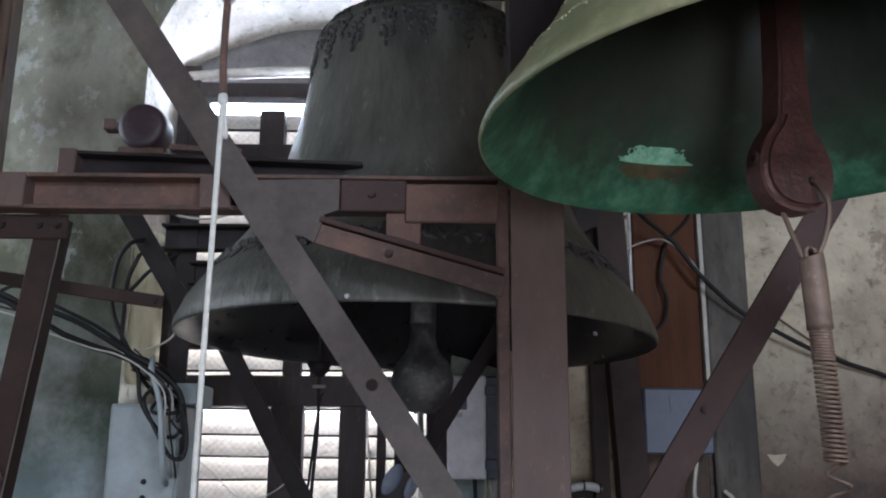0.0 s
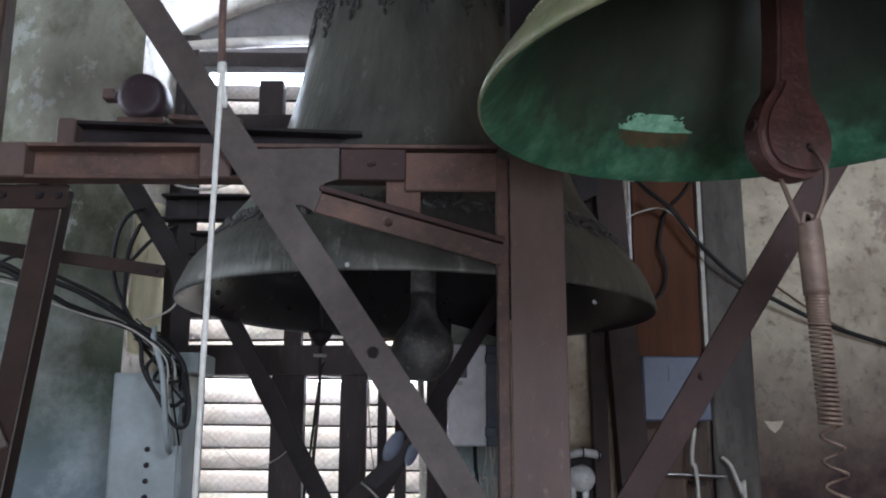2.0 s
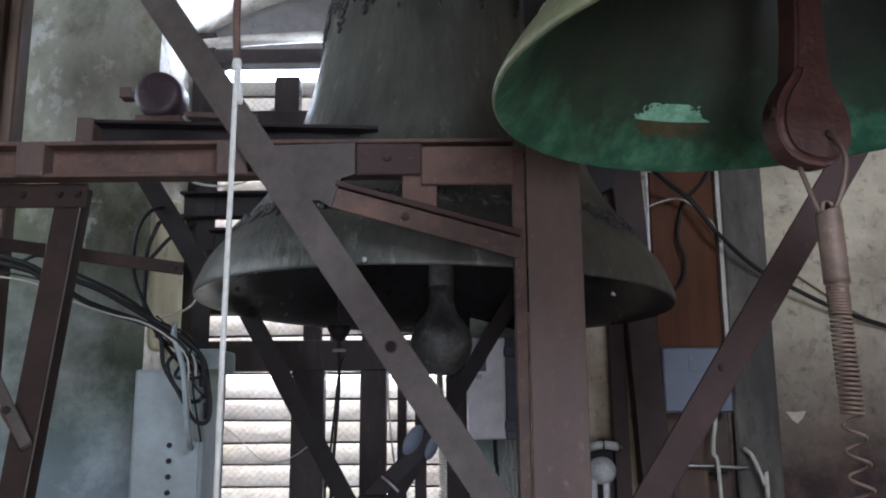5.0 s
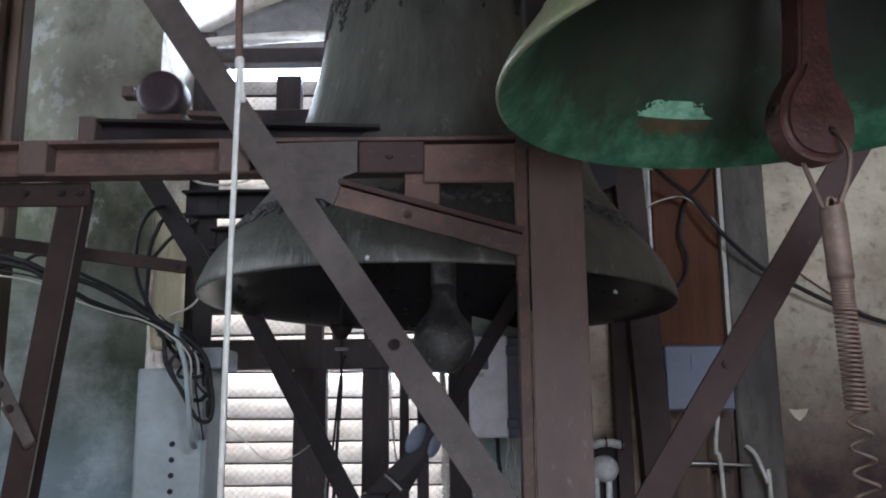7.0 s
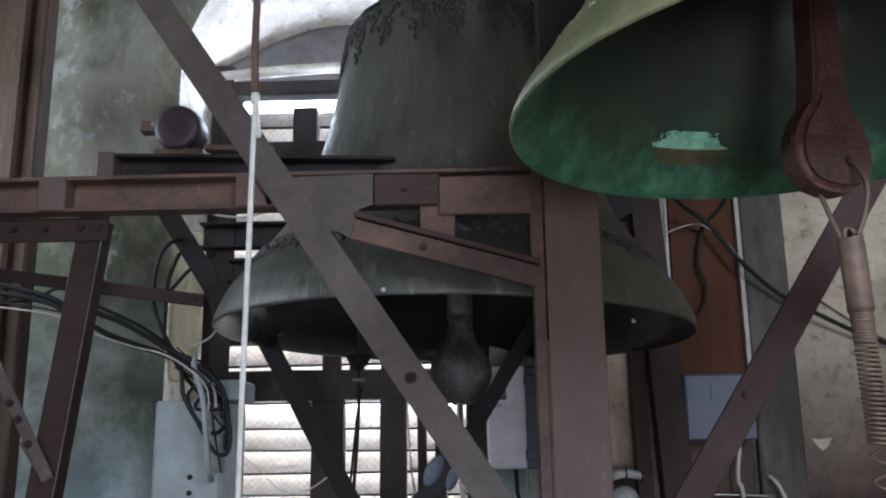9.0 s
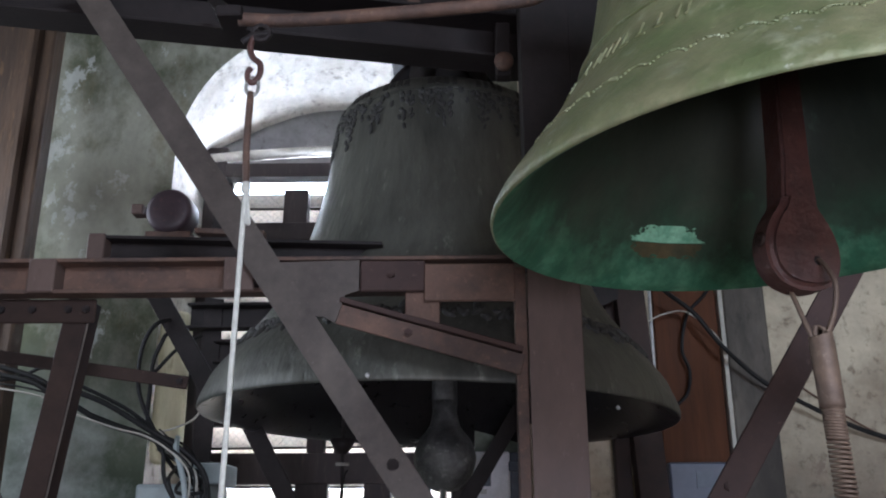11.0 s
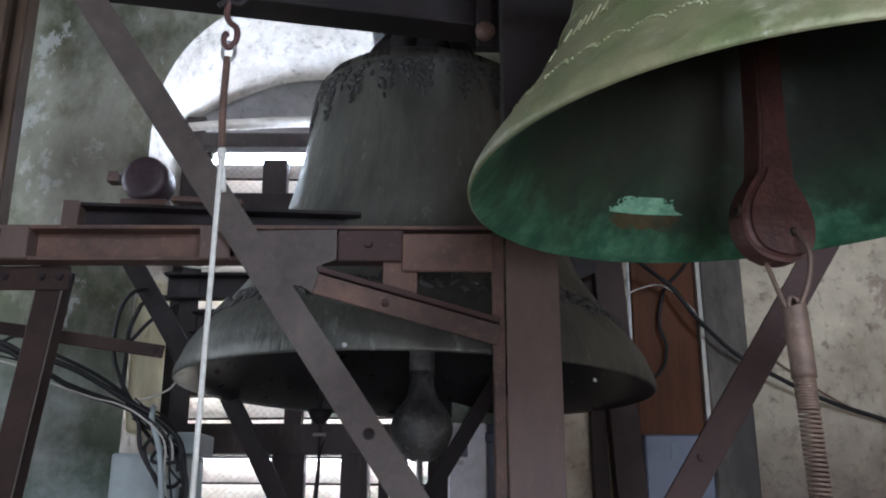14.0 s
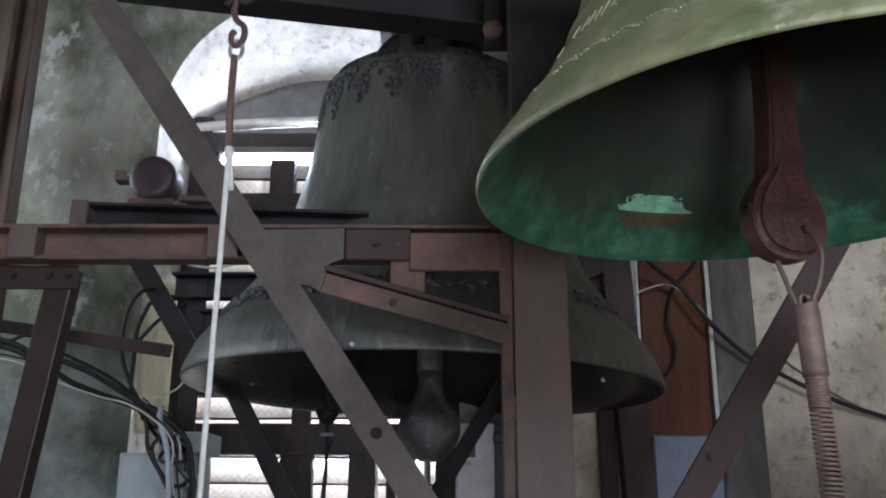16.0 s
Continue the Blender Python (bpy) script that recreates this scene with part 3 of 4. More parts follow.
def on_bell(angle_deg, z, k, lift=0.0, prof=None):
    """A place on a bell's outside, its local -y outwards and its z up the flank."""
    prof = prof or [(r * k, zz * k) for r, zz in OUTER[1:]]
    r = radius_at(z, prof)
    up = Vector((radius_at(z + 0.01, prof) - r, 0, 0.01)).normalized()
    a = radians(angle_deg)
    rad, tan = Vector((math.cos(a), math.sin(a), 0)), Vector((-math.sin(a), math.cos(a), 0))
    zax = rad * up.x + Vector((0, 0, up.z))
    out = tan.cross(zax).normalized()
    m = Matrix((tan, -out, zax)).transposed().to_4x4()
    return Matrix.Translation(rad * r + Vector((0, 0, z)) + out * lift) @ m


def canon(parent, at, turn, w, h, r, mat):
    m = Matrix.Translation(at) @ Matrix.Rotation(turn, 4, "Z")
    part("canon", tube([m @ Vector(p) for p in ((-w, 0, -0.01), (-w * 1.08, 0, h * 0.5), (-w * 0.6, 0, h), (0, 0, h * 1.12), (w * 0.35, 0, h))], r, 8, 5), mat, parent, smooth=True)


# the large dark bell
big = thing("large_bell", (0, 0, 0), "huge tarnished grey-bronze bell with a leafy relief garland", "bell")
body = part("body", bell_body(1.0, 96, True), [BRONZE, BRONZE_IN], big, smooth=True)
for zz, w in ((0.965, 0.008), (0.905, 0.005)):
    part("moulding", ring(radius_at(zz, OUTER[1:]), zz, w), BRONZE, big, smooth=False)
bm, rng = bmesh.new(), random.Random(8)
for i in range(40):
    pendant(bm, rng, on_bell(i * 9 + 2 + rng.uniform(-1, 1), 0.90, 1.0, 0.002), (6, 3, 5, 2)[i % 4] + rng.randrange(2))
tagged(part("garland", bm, ORNAMENT, big), "grimy leafy garland of cast relief", kind="stuff")
DENT = bpy.data.meshes.new("dentil")
bm = box(-0.007, 0.007, -0.004, 0.002, -0.014, 0.014, 0)
bm.to_mesh(DENT)
bm.free()
DENT.materials.append(ORNAMENT)
for i in range(90):
    if i % 6 < 4:
        shared("relief_letter", DENT, big, on_bell(i * 4, 0.932, 1.0, 0.001))
bm, rng = bmesh.new(), random.Random(4)
for i in range(30):
    leaf_sprig(bm, rng, on_bell(i * 12, 0.185, 1.0, 0.001), 0.065, 0.028, 13)
tagged(part("leaf_relief", bm, ORNAMENT, big), "band of grimy cast leaves", kind="stuff")
crown = part("crown", lathe(fine_profile([(0.15, 0.97), (0.135, 1.0), (0.11, 1.03), (0.125, 1.09), (0.11, 1.16), (0, 1.17)], 3), 32), DARK_STEEL, big, "dark crown block", True)
for i in range(6):
    canon(big, (0, 0, 0.985), i * math.pi / 3 + 0.2, 0.15, 0.17, 0.028, DARK_STEEL)
big.matrix_world = Matrix.Translation((-0.065, 2.6, 1.819)) @ Euler((radians(-0.7), radians(1.2), 0)).to_matrix().to_4x4()

big_clapper = thing("bell_clapper", (-0.055, 2.5, 1.62), "heavy cast-iron clapper hanging in the large bell", "clapper")
prof = [(0, -0.088), (0.03, -0.084), (0.05, -0.07), (0.072, -0.045), (0.085, -0.01), (0.084, 0.02), (0.07, 0.055), (0.044, 0.088), (0.034, 0.13), (0.034, 0.3), (0.033, 0.9), (0, 0.9)]
part("ball", lathe(fine_profile(prof[:9], 3) + [(0.036, 0.16), (0, 0.16)], 32, m=Matrix.Translation((-0.045, 2.5, 1.705))), CAST_IRON, big_clapper, "pitted round cast-iron ball", True)
part("shaft", lathe([(0, 0.155), (0.036, 0.155), (0.033, 0.4), (0.03, 1.1), (0, 1.1)], 16, m=Matrix.Translation((-0.045, 2.5, 1.705))), CAST_IRON, big_clapper, smooth=True)
part("tail_pin", tube([(-0.05, 2.48, 1.63), (-0.05, 2.45, 1.54), (-0.06, 2.45, 1.44)], 0.009), GALV, big_clapper, smooth=True)

stock = thing("headstock", (-0.02, 2.6, 3.0), "dark timber and steel headstock over the large bell", "headstock")
hb = bmesh.new()
outline = [(-0.2, 3.0), (-0.16, 2.985), (0.46, 2.985), (0.5, 3.0), (0.5, 3.3), (-0.2, 3.3)]
f0 = hb.faces.new([hb.verts.new((x - 0.02, 2.46, zz)) for x, zz in outline])
ext = bmesh.ops.extrude_face_region(hb, geom=[f0])
bmesh.ops.translate(hb, vec=(0, 0.26, 0), verts=[v for v in ext["geom"] if isinstance(v, bmesh.types.BMVert)])
bmesh.ops.recalc_face_normals(hb, faces=hb.faces)
part("stock", soften(hb, 0.006), DARK_STEEL, stock)
for x in (-0.14, 0.1):
    part("strap", box(x - 0.02, x + 0.02, 2.452, 2.459, 2.95, 3.3, 0.002), RUST, stock)
    part("hanger", box(x - 0.02, x + 0.02, 2.46, 2.74, 3.3, 4.4, 0.002), DARK_STEEL, stock)

# the green bell, hanging close by, a little aslant
green = thing("green_bell", (0, 0, 0), "verdigris-green bronze bell with a rubbed rim", "bell")
out, inn = fine_profile(GREEN_OUT, 3), fine_profile(GREEN_IN, 3)
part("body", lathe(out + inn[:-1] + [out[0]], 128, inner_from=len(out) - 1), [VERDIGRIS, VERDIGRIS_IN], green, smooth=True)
for zz, w in ((0.22, 0.003), (0.55, 0.005), (0.515, 0.004)):
    part("moulding", ring(radius_at(zz, GREEN_OUT[1:]), zz, w, 128), VERDIGRIS, green, smooth=True)
bm, rng = bmesh.new(), random.Random(9)
for i in range(540):
    u = i * 54 / 540
    zz = 0.081 + 0.010 * math.sin(math.pi * (u % 1)) + rng.uniform(-0.0015, 0.0015)
    m = Matrix.LocRotScale((0, 0, 0), Euler((0, 0.9 * math.cos(math.pi * (u % 1)) + rng.uniform(-0.3, 0.3), 0)), (rng.uniform(0.003, 0.0055), 0.0022, rng.uniform(0.0018, 0.003)))
    bmesh.ops.create_icosphere(bm, subdivisions=1, radius=1, matrix=on_bell(i * 360 / 540, zz, K, 0.0, GREEN_OUT[1:]) @ m)
tagged(part("scallop_relief", bm, VERDIGRIS, green, smooth=True), "band of small cast scallops", kind="stuff")
LETTER = []
for k in range(4):
    bm = box(-0.0085, -0.0055, -0.0013, 0.001, -0.015, 0.015, 0)
    if k != 0:
        box(0.0045, 0.0075, -0.0013, 0.001, -0.015, 0.015, 0, bm)
    if k != 1:
        box(-0.0054, 0.0044, -0.0013, 0.001, (-0.015, 0, 0.012, -0.002)[k], (-0.012, 0, 0.015, 0.001)[k], 0, bm)
    me = bpy.data.meshes.new("relief_letter")
    bm.to_mesh(me)
    bm.free()
    me.materials.append(VERDIGRIS)
    LETTER.append(me)
for i in range(72):
    if i % 8 != 7:
        shared("relief_letter", rng.choice(LETTER), green, on_bell(i * 5, 0.172, K, 0.0, GREEN_OUT[1:]) @ Matrix.Rotation(rng.uniform(-0.05, 0.05), 4, "Y"))


def inner_patch(a0, a1, z0, z1, seed, lift):
    """A worn spot that follows the bell's inside."""
    bm = bmesh.new()
    prof = list(reversed(GREEN_IN))
    n, k = 110, 40
    grid = {}
    for i in range(n + 1):
        for j in range(k + 1):
            u, v = i / n, j / k
            a = radians(a0 + (a1 - a0) * u)
            zz = z0 + (z1 - z0) * v
            r = radius_at(zz, prof) - lift
            grid[i, j] = (Vector((r * math.cos(a), r * math.sin(a), zz)), u, v)
    verts = {}
    for i in range(n):
        for j in range(k):
            u, v = (i + 0.5) / n, (j + 0.5) / k
            edge = 1 - abs(2 * u - 1) ** 2.2 - 0.75 * v ** 2
            if edge + 0.6 * noise.noise((u * 6 + seed, v * 2.5, seed)) + 0.35 * noise.noise((u * 22, v * 9, seed)) > 0.15:
                q = []
                for c in ((i, j), (i + 1, j), (i + 1, j + 1), (i, j + 1)):
                    if c not in verts:
                        verts[c] = bm.verts.new(grid[c][0])
                    q.append(verts[c])
                bm.faces.new(q)
    return bm


part("scraped_spot", inner_patch(95, 119, 0.069, 0.094, 3.1, 0.002), SCRAPED, green, "bright scraped spot on the inside")
part("struck_spot", inner_patch(95, 118, 0.068, 0.046, 7.7, 0.002), STRUCK, green, "rusty struck spot on the inside")
for i in range(5):
    canon(green, (0, 0, 0.985 * K), i * math.pi / 2.5, 0.08, 0.08, 0.016, VERDIGRIS)
green.matrix_world = Matrix.Translation((0.467, 1.13, 1.929)) @ Euler((0, radians(-2.6), radians(0))).to_matrix().to_4x4()

# white dot on the right that stands for a glint inside the lip
part("stud", lathe(fine_profile([(0, 0.004), (0.005, 0.003), (0.008, 0), (0, -0.002)], 2), 10, m=Matrix.Translation((0.491, 2.78, 1.882)) @ FRONT), CERAMIC, big, "small pale dot at the lip", True)
part("stud", lathe(fine_profile([(0, 0.004), (0.004, 0.003), (0.006, 0), (0, -0.002)], 2), 10, m=Matrix.Translation((-0.205, 1.921, 1.84)) @ FRONT), CERAMIC, big, "small pale dot at the lip", True)
stock2 = thing("headstock", (0.44, 1.13, 2.6), "dark steel headstock over the green bell", "headstock")
part("stock", box(0.1, 0.82, 1.07, 1.19, 2.575, 2.72, 0.005), DARK_STEEL, stock2)
for x in (0.14, 0.78):
    part("hanger", box(x - 0.03, x + 0.03, 1.09, 1.17, 2.72, 4.4, 0.003), DARK_STEEL, stock2)

# its red clapper with the wire and the return spring
gc = Vector((0.448, 1.13, 1.872))
red = thing("bell_clapper", gc, "dark red painted clapper of the green bell", "clapper")


def clapper_plate(half, depth, off):
    """A thick plate with rounded edges, its right half outline given from top to bottom, turned about its own axis."""
    bm = bmesh.new()
    line = half + [(-u, zz) for u, zz in reversed(half)]
    m = Matrix.Translation(gc) @ Matrix.Rotation(radians(18), 4, "Z") @ Matrix.Rotation(radians(2.0), 4, "Y")
    a, b = ([bm.verts.new(m @ Vector((u, y, zz))) for u, zz in line] for y in (-depth / 2, depth / 2))
    k = len(line)
    for i in range(k):
        bm.faces.new((a[i], a[(i + 1) % k], b[(i + 1) % k], b[i]))
    bm.faces.new(a[::-1])
    bm.faces.new(b)
    bmesh.ops.recalc_face_normals(bm, faces=bm.faces)
    rim = [e for e in bm.edges if (e.verts[0] in a) == (e.verts[1] in a)]
    bmesh.ops.bevel(bm, geom=rim, offset=off, segments=3, affect="EDGES", clamp_overlap=True)
    return bm, m


shaft_bm, CLAP = clapper_plate([(0.019, 0.6), (0.020, 0.30), (0.023, 0.12), (0.028, 0.062)], 0.040, 0.004)
part("shaft", shaft_bm, CLAPPER_RED, red)
ball_half = fine_profile([(0.024, 0.075), (0.031, 0.055), (0.044, 0.036), (0.055, 0.012), (0.058, -0.012), (0.052, -0.036), (0.036, -0.054), (0.012, -0.062)], 3)
ball = part("ball", clapper_plate(ball_half, 0.047, 0.009)[0], CLAPPER_RED, red, "thick dark red striking disc with a worn edge")
# flat disc, its near-black colour standing for the shade in the hole
part("hole", lathe([(0, 0.001), (0.0055, 0.001), (0.0065, 0), (0.0065, -0.003), (0, -0.003)], 14, m=CLAP @ Matrix.Translation((0.014, -0.0235, -0.022)) @ FRONT), BRONZE_IN, ball, "dark drilled hole")
part("lug", lathe(fine_profile([(0.004, 0.004), (0.009, 0.004), (0.010, 0), (0.009, -0.004)], 2), 14, m=CLAP @ Matrix.Translation((-0.0565, -0.004, 0.004)) @ Matrix.Rotation(radians(-90), 4, "Y")), PRIMER_DARK, ball, "dark round lug", True)
part("wire_loop", tube([CLAP @ Vector((0.014, -0.012, -0.020)), CLAP @ Vector((0.014, -0.030, -0.026)), (gc.x + 0.026, gc.y - 0.045, gc.z - 0.06), (gc.x + 0.022, gc.y - 0.042, gc.z - 0.095), (gc.x + 0.010, gc.y - 0.038, gc.z - 0.125),
                        (gc.x + 0.002, gc.y - 0.03, gc.z - 0.137), (gc.x - 0.006, gc.y - 0.025, gc.z - 0.12), (gc.x - 0.012, gc.y - 0.01, gc.z - 0.08), (gc.x - 0.016, gc.y + 0.005, gc.z - 0.045)], 0.0034), SPRING_STEEL, red, "bent rusty wire loop", True)


def coil(x, y, z_top, stretches, r, dx, wire):
    """A coil going down: stretches of (turns, length, widening)."""
    pts, a, zz, wide = [], 0.0, z_top, 1.0
    for turns, length, to_wide in stretches:
        n = turns * 12
        for i in range(n):
            u = i / n
            k = wide + (to_wide - wide) * u
            down = z_top - (zz - length * u)
            pts.append((x + dx * down + r * k * math.cos(a), y + r * k * math.sin(a), zz - length * u))
            a += 2 * math.pi / 12
        zz, wide = zz - length, to_wide
    return tube(pts, wire, 5, 0)


spring = thing("return_spring", (0.47, 1.12, 1.3), "long rusty coil spring hanging from the clapper", "spring")
part("coil", coil(0.453, 1.1, 1.742, ((34, 0.125, 1.0), (21, 0.12, 1.05), (10, 0.30, 1.4)), 0.0118, 0.03, 0.0023), SPRING_STEEL, spring, smooth=True)
part("sheath", tube([(0.452, 1.1, 1.747), (0.453, 1.1, 1.742), (0.4545, 1.1, 1.70), (0.456, 1.1, 1.655)], 0.0158, 14, 5, radii=(0.0125, 0.0152, 0.0158, 0.0158, 0.0155, 0.0156)), SPRING_STEEL, spring, "brown sheath over the upper coils", True)
part("end_hook", tube([(0.446, 1.1, 1.745), (0.448, 1.1, 1.757), (0.455, 1.1, 1.755), (0.456, 1.1, 1.74)], 0.003), SPRING_STEEL, spring, smooth=True)

# ---- the front bell frame ----
front = thing("bell_trestle", (0.19, 1.86, 0), "brown painted bolted steel trestle for the bells", "trestle")
# post above the beam; shade from overhead is put into its dark colour
part("upper_post", bar((0.203, 1.851, 2.078), (0.203, 1.851, 3.4), [(-0.055, 0), (0.060, 0), (0.060, 0.10), (-0.055, 0.10)]), DARK_STEEL, front, "upper post, coloured near-black for the shade overhead")
part("post", bar((0.195, 1.85, 0), (0.195, 1.85, 2.076), [(-0.05, 0), (0.065, 0), (0.065, 0.10), (0.057, 0.10), (0.057, 0.008), (-0.05, 0.008)]), PRIMER, front)
part("post_angle", bar((0.131, 1.868, 0), (0.131, 1.868, 2.07), [(-0.012, 0), (0.012, 0), (0.012, 0.06), (-0.012, 0.06)]), RUST, front, "rusty angle beside the post")
part("brace", drilled_bar((-0.943, 1.82, 2.83), (0.203, 1.82, 1.135), 0.066, 0.009, (-0.139, 1.642), 0.0125), PRIMER_GREY, front, "dusty flat bar with an empty bolt hole")
part("brace", bar((0.945, 1.88, 2.2), (0.23, 1.88, 1.10), flat(0.064, 0.009)), PRIMER_MID, front)
part("crossbeam", bar((-1.6, 1.85, 2.052), (0.12, 1.85, 2.052), channel(0.08, 0.05)), RUST, front, "rusty channel beam")
part("stiffener", box(-0.95, -0.89, 1.842, 1.9, 2.013, 2.09), PRIMER, front)
part("stiffener", box(-0.518, -0.45, 1.842, 1.9, 2.013, 2.09), PRIMER, front)
splice = part("splice_plate", box(-0.217, -0.077, 1.836, 1.848, 2.007, 2.077), PRIMER_MID, front, "bolted splice plate")
part("packing_plate", box(-0.079, 0.118, 1.838, 1.848, 1.985, 2.07), RUST, front)
bracket = part("bracket", bar((-0.262, 1.836, 1.958), (0.13, 1.836, 1.846), angle_up(0.044, 0.04)), RUST, front, "rusty sloping angle bracket")
part("bracket_flange", bar((-0.258, 1.824, 1.988), (0.13, 1.824, 1.877), flat(0.012, 0.05)), PRIMER_MID, front)
part("packing_piece", box(-0.12, -0.045, 1.85, 1.862, 1.93, 2.01, 0.002), RUST, front)
gp = bmesh.new()
gface = gp.faces.new([gp.verts.new((x, 1.83, zz)) for x, zz in ((-0.415, 2.072), (-0.219, 2.076), (-0.219, 2.008), (-0.248, 1.998), (-0.268, 1.936), (-0.292, 1.951), (-0.345, 1.952))])
gext = bmesh.ops.extrude_face_region(gp, geom=[gface])
bmesh.ops.translate(gp, vec=(0, 0.006, 0), verts=[v for v in gext["geom"] if isinstance(v, bmesh.types.BMVert)])
part("gusset", gp, PRIMER_GREY, front, "dusty grey gusset plate")
bolt_at(BOLT, bracket, -0.112, 1.834, 1.915)
bolt_at(BOLT, splice, -0.15, 1.834, 2.045)
bolt_at(BOLT, front, 0.545, 1.88, 1.6)
part("leg", bar((-0.852, 1.9, 2.012), (-1.082, 1.9, 0.0), angle_up(0.054, 0.06)), PRIMER_DARK, front)
# thin paler strip that paints a highlight along the leg
part("leg_edge", bar((-0.826, 1.8985, 1.96), (-1.052, 1.8985, 0.0), flat(0.004, 0.001), off=0), PRIMER_GREY, front, "pale strip for the highlight on the leg's edge")
part("cleat", bar((-0.955, 1.885, 1.53), (-0.895, 1.885, 1.445), flat(0.022, 0.012)), RUST, front)
strap_bar = part("perforated_strap", bar((-1.165, 1.872, 1.939), (-0.891, 1.872, 1.449), flat(0.026, 0.006)), PRIMER_GREY, front, "dusty perforated flat strap")
bolt_at(SCREW, strap_bar, -0.983, 1.872, 1.605, "rivet")
bolt_at(SCREW, strap_bar, -0.962, 1.872, 1.571, "rivet")
bolt_at(SCREW, strap_bar, -0.936, 1.872, 1.521, "rivet")
leg_plate = part("leg_plate", box(-1.3, -0.81, 1.892, 1.899, 1.955, 2.01), PRIMER_DARK, front)
for x in (-1.02, -0.95, -0.87, -0.83):
    bolt_at(SCREW, leg_plate, x, 1.89, 1.985, "rivet")
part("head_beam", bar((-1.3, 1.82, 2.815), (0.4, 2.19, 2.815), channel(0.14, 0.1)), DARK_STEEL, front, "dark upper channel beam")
part("hanger_rail", tube([(-0.43, 1.50, 2.470), (-0.32, 1.50, 2.466), (-0.078, 1.48, 2.470), (0.09, 1.46, 2.474), (0.15, 1.46, 2.486), (0.182, 1.46, 2.525), (0.19, 1.46, 2.60), (0.19, 1.46, 3.0), (0.2, 1.86, 3.1)], 0.0135, 12), RUST, front, "bent rusty round rail over the cord", True)
part("rail_bracket", box(-0.47, -0.42, 1.47, 1.53, 2.462, 2.485, 0.003), DARK_STEEL, front)
part("rail_hanger", bar((-0.45, 1.5, 2.48), (-0.62, 1.92, 2.80), flat(0.03, 0.008)), DARK_STEEL, front)
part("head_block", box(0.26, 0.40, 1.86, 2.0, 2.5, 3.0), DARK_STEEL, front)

# ---- the beam with the ringing motor ----
shelf_beam = thing("motor_beam", (-0.65, 2.2, 2.2), "dark steel channel carrying the ringing motor", "beam")
part("channel", bar((-0.93, 2.15, 2.215), (-0.2, 2.15, 2.19), channel(0.068, 0.05)), DARK_STEEL, shelf_beam)
part("end_plate", box(-0.96, -0.915, 2.145, 2.205, 2.18, 2.252), PRIMER, shelf_beam)
part("rail", bar((-0.68, 2.13, 2.253), (-0.5, 2.13, 2.243), flat(0.014, 0.03)), RUST, shelf_beam)

motor = thing("ringing_motor", (-0.762, 2.2, 2.25), "round rusty drum motor on the beam", "motor")
TURN = Matrix.Translation((-0.762, 2.17, 2.318)) @ Matrix.Rotation(radians(90), 4, "X")
drum = part("drum", lathe(fine_profile([(0, 0.02), (0.045, 0.02), (0.057, 0.012), (0.061, 0), (0.061, -0.05), (0.055, -0.06), (0, -0.06)], 2), 40, m=TURN), MOTOR_PAINT, motor, smooth=True)
part("terminal_box", box(-0.862, -0.83, 2.16, 2.2, 2.31, 2.338), PRIMER, drum)
part("foot", box(-0.82, -0.70, 2.16, 2.2, 2.243, 2.262), RUST, motor)

# ---- the rear bell frame ----
rear = thing("rear_trestle", (-0.07, 2.95, 0), "dark steel trestle behind the large bell", "trestle")
part("leg", bar((0.55, 2.9, 2.75), (0.70, 2.9, 0), angle(0.095, 0.08)), PRIMER_DARK, rear)
part("leg", bar((0.52, 2.96, 2.75), (0.545, 2.96, 0), angle(0.05, 0.05)), PRIMER_DARK, rear)
part("leg", bar((-0.865, 3.03, 2.75), (-0.893, 3.03, 0), angle(0.066, 0.07)), DARK_STEEL, rear)
part("brace", bar((-0.99, 2.62, 2.30), (-0.72, 2.62, 1.88), flat(0.06, 0.012)), DARK_STEEL, rear)
part("brace", bar((-0.70, 2.9, 1.88), (-0.20, 2.9, 0.98), flat(0.06, 0.012)), DARK_STEEL, rear)
part("brace", bar((0.22, 2.9, 1.94), (-0.36, 2.9, 1.0), flat(0.05, 0.012)), DARK_STEEL, rear)
part("beam", bar((-0.95, 2.98, 2.235), (0.5, 2.98, 2.235), channel(0.09, 0.06)), DARK_STEEL, rear)
part("beam", bar((-0.85, 2.98, 2.11), (0.5, 2.98, 2.11), channel(0.08, 0.06)), DARK_STEEL, rear)
gs = bmesh.new()
gf = gs.faces.new([gs.verts.new((x, 2.88, zz)) for x, zz in ((0.390, 2.350), (0.538, 2.350), (0.530, 2.258), (0.473, 2.231), (0.406, 2.262))])
ge = bmesh.ops.extrude_face_region(gs, geom=[gf])
bmesh.ops.translate(gs, vec=(0, 0.012, 0), verts=[v for v in ge["geom"] if isinstance(v, bmesh.types.BMVert)])
part("gusset", gs, DARK_STEEL, rear, "dark gusset plate")
part("tie_bar", bar((-1.35, 2.18, 1.965), (-0.68, 2.18, 1.868), flat(0.032, 0.008)), PRIMER_DARK, rear, "dusty flat tie bar")
bolt_at(SCREW, rear, -0.70, 2.18, 1.872)
bolt_at(SCREW, rear, -0.655, 2.64, 1.885)

# ---- the pull cord ----
rope_x, rope_y = -0.397, 1.5
eye_ = thing("eye_bolt", (-0.385, 1.5, 2.46), "rusty eye bolt under the hanger beam", "eye bolt")
part("shank", tube([(-0.385, 1.5, 2.475), (-0.385, 1.5, 2.448)], 0.007, 8, 0), DARK_STEEL, eye_)
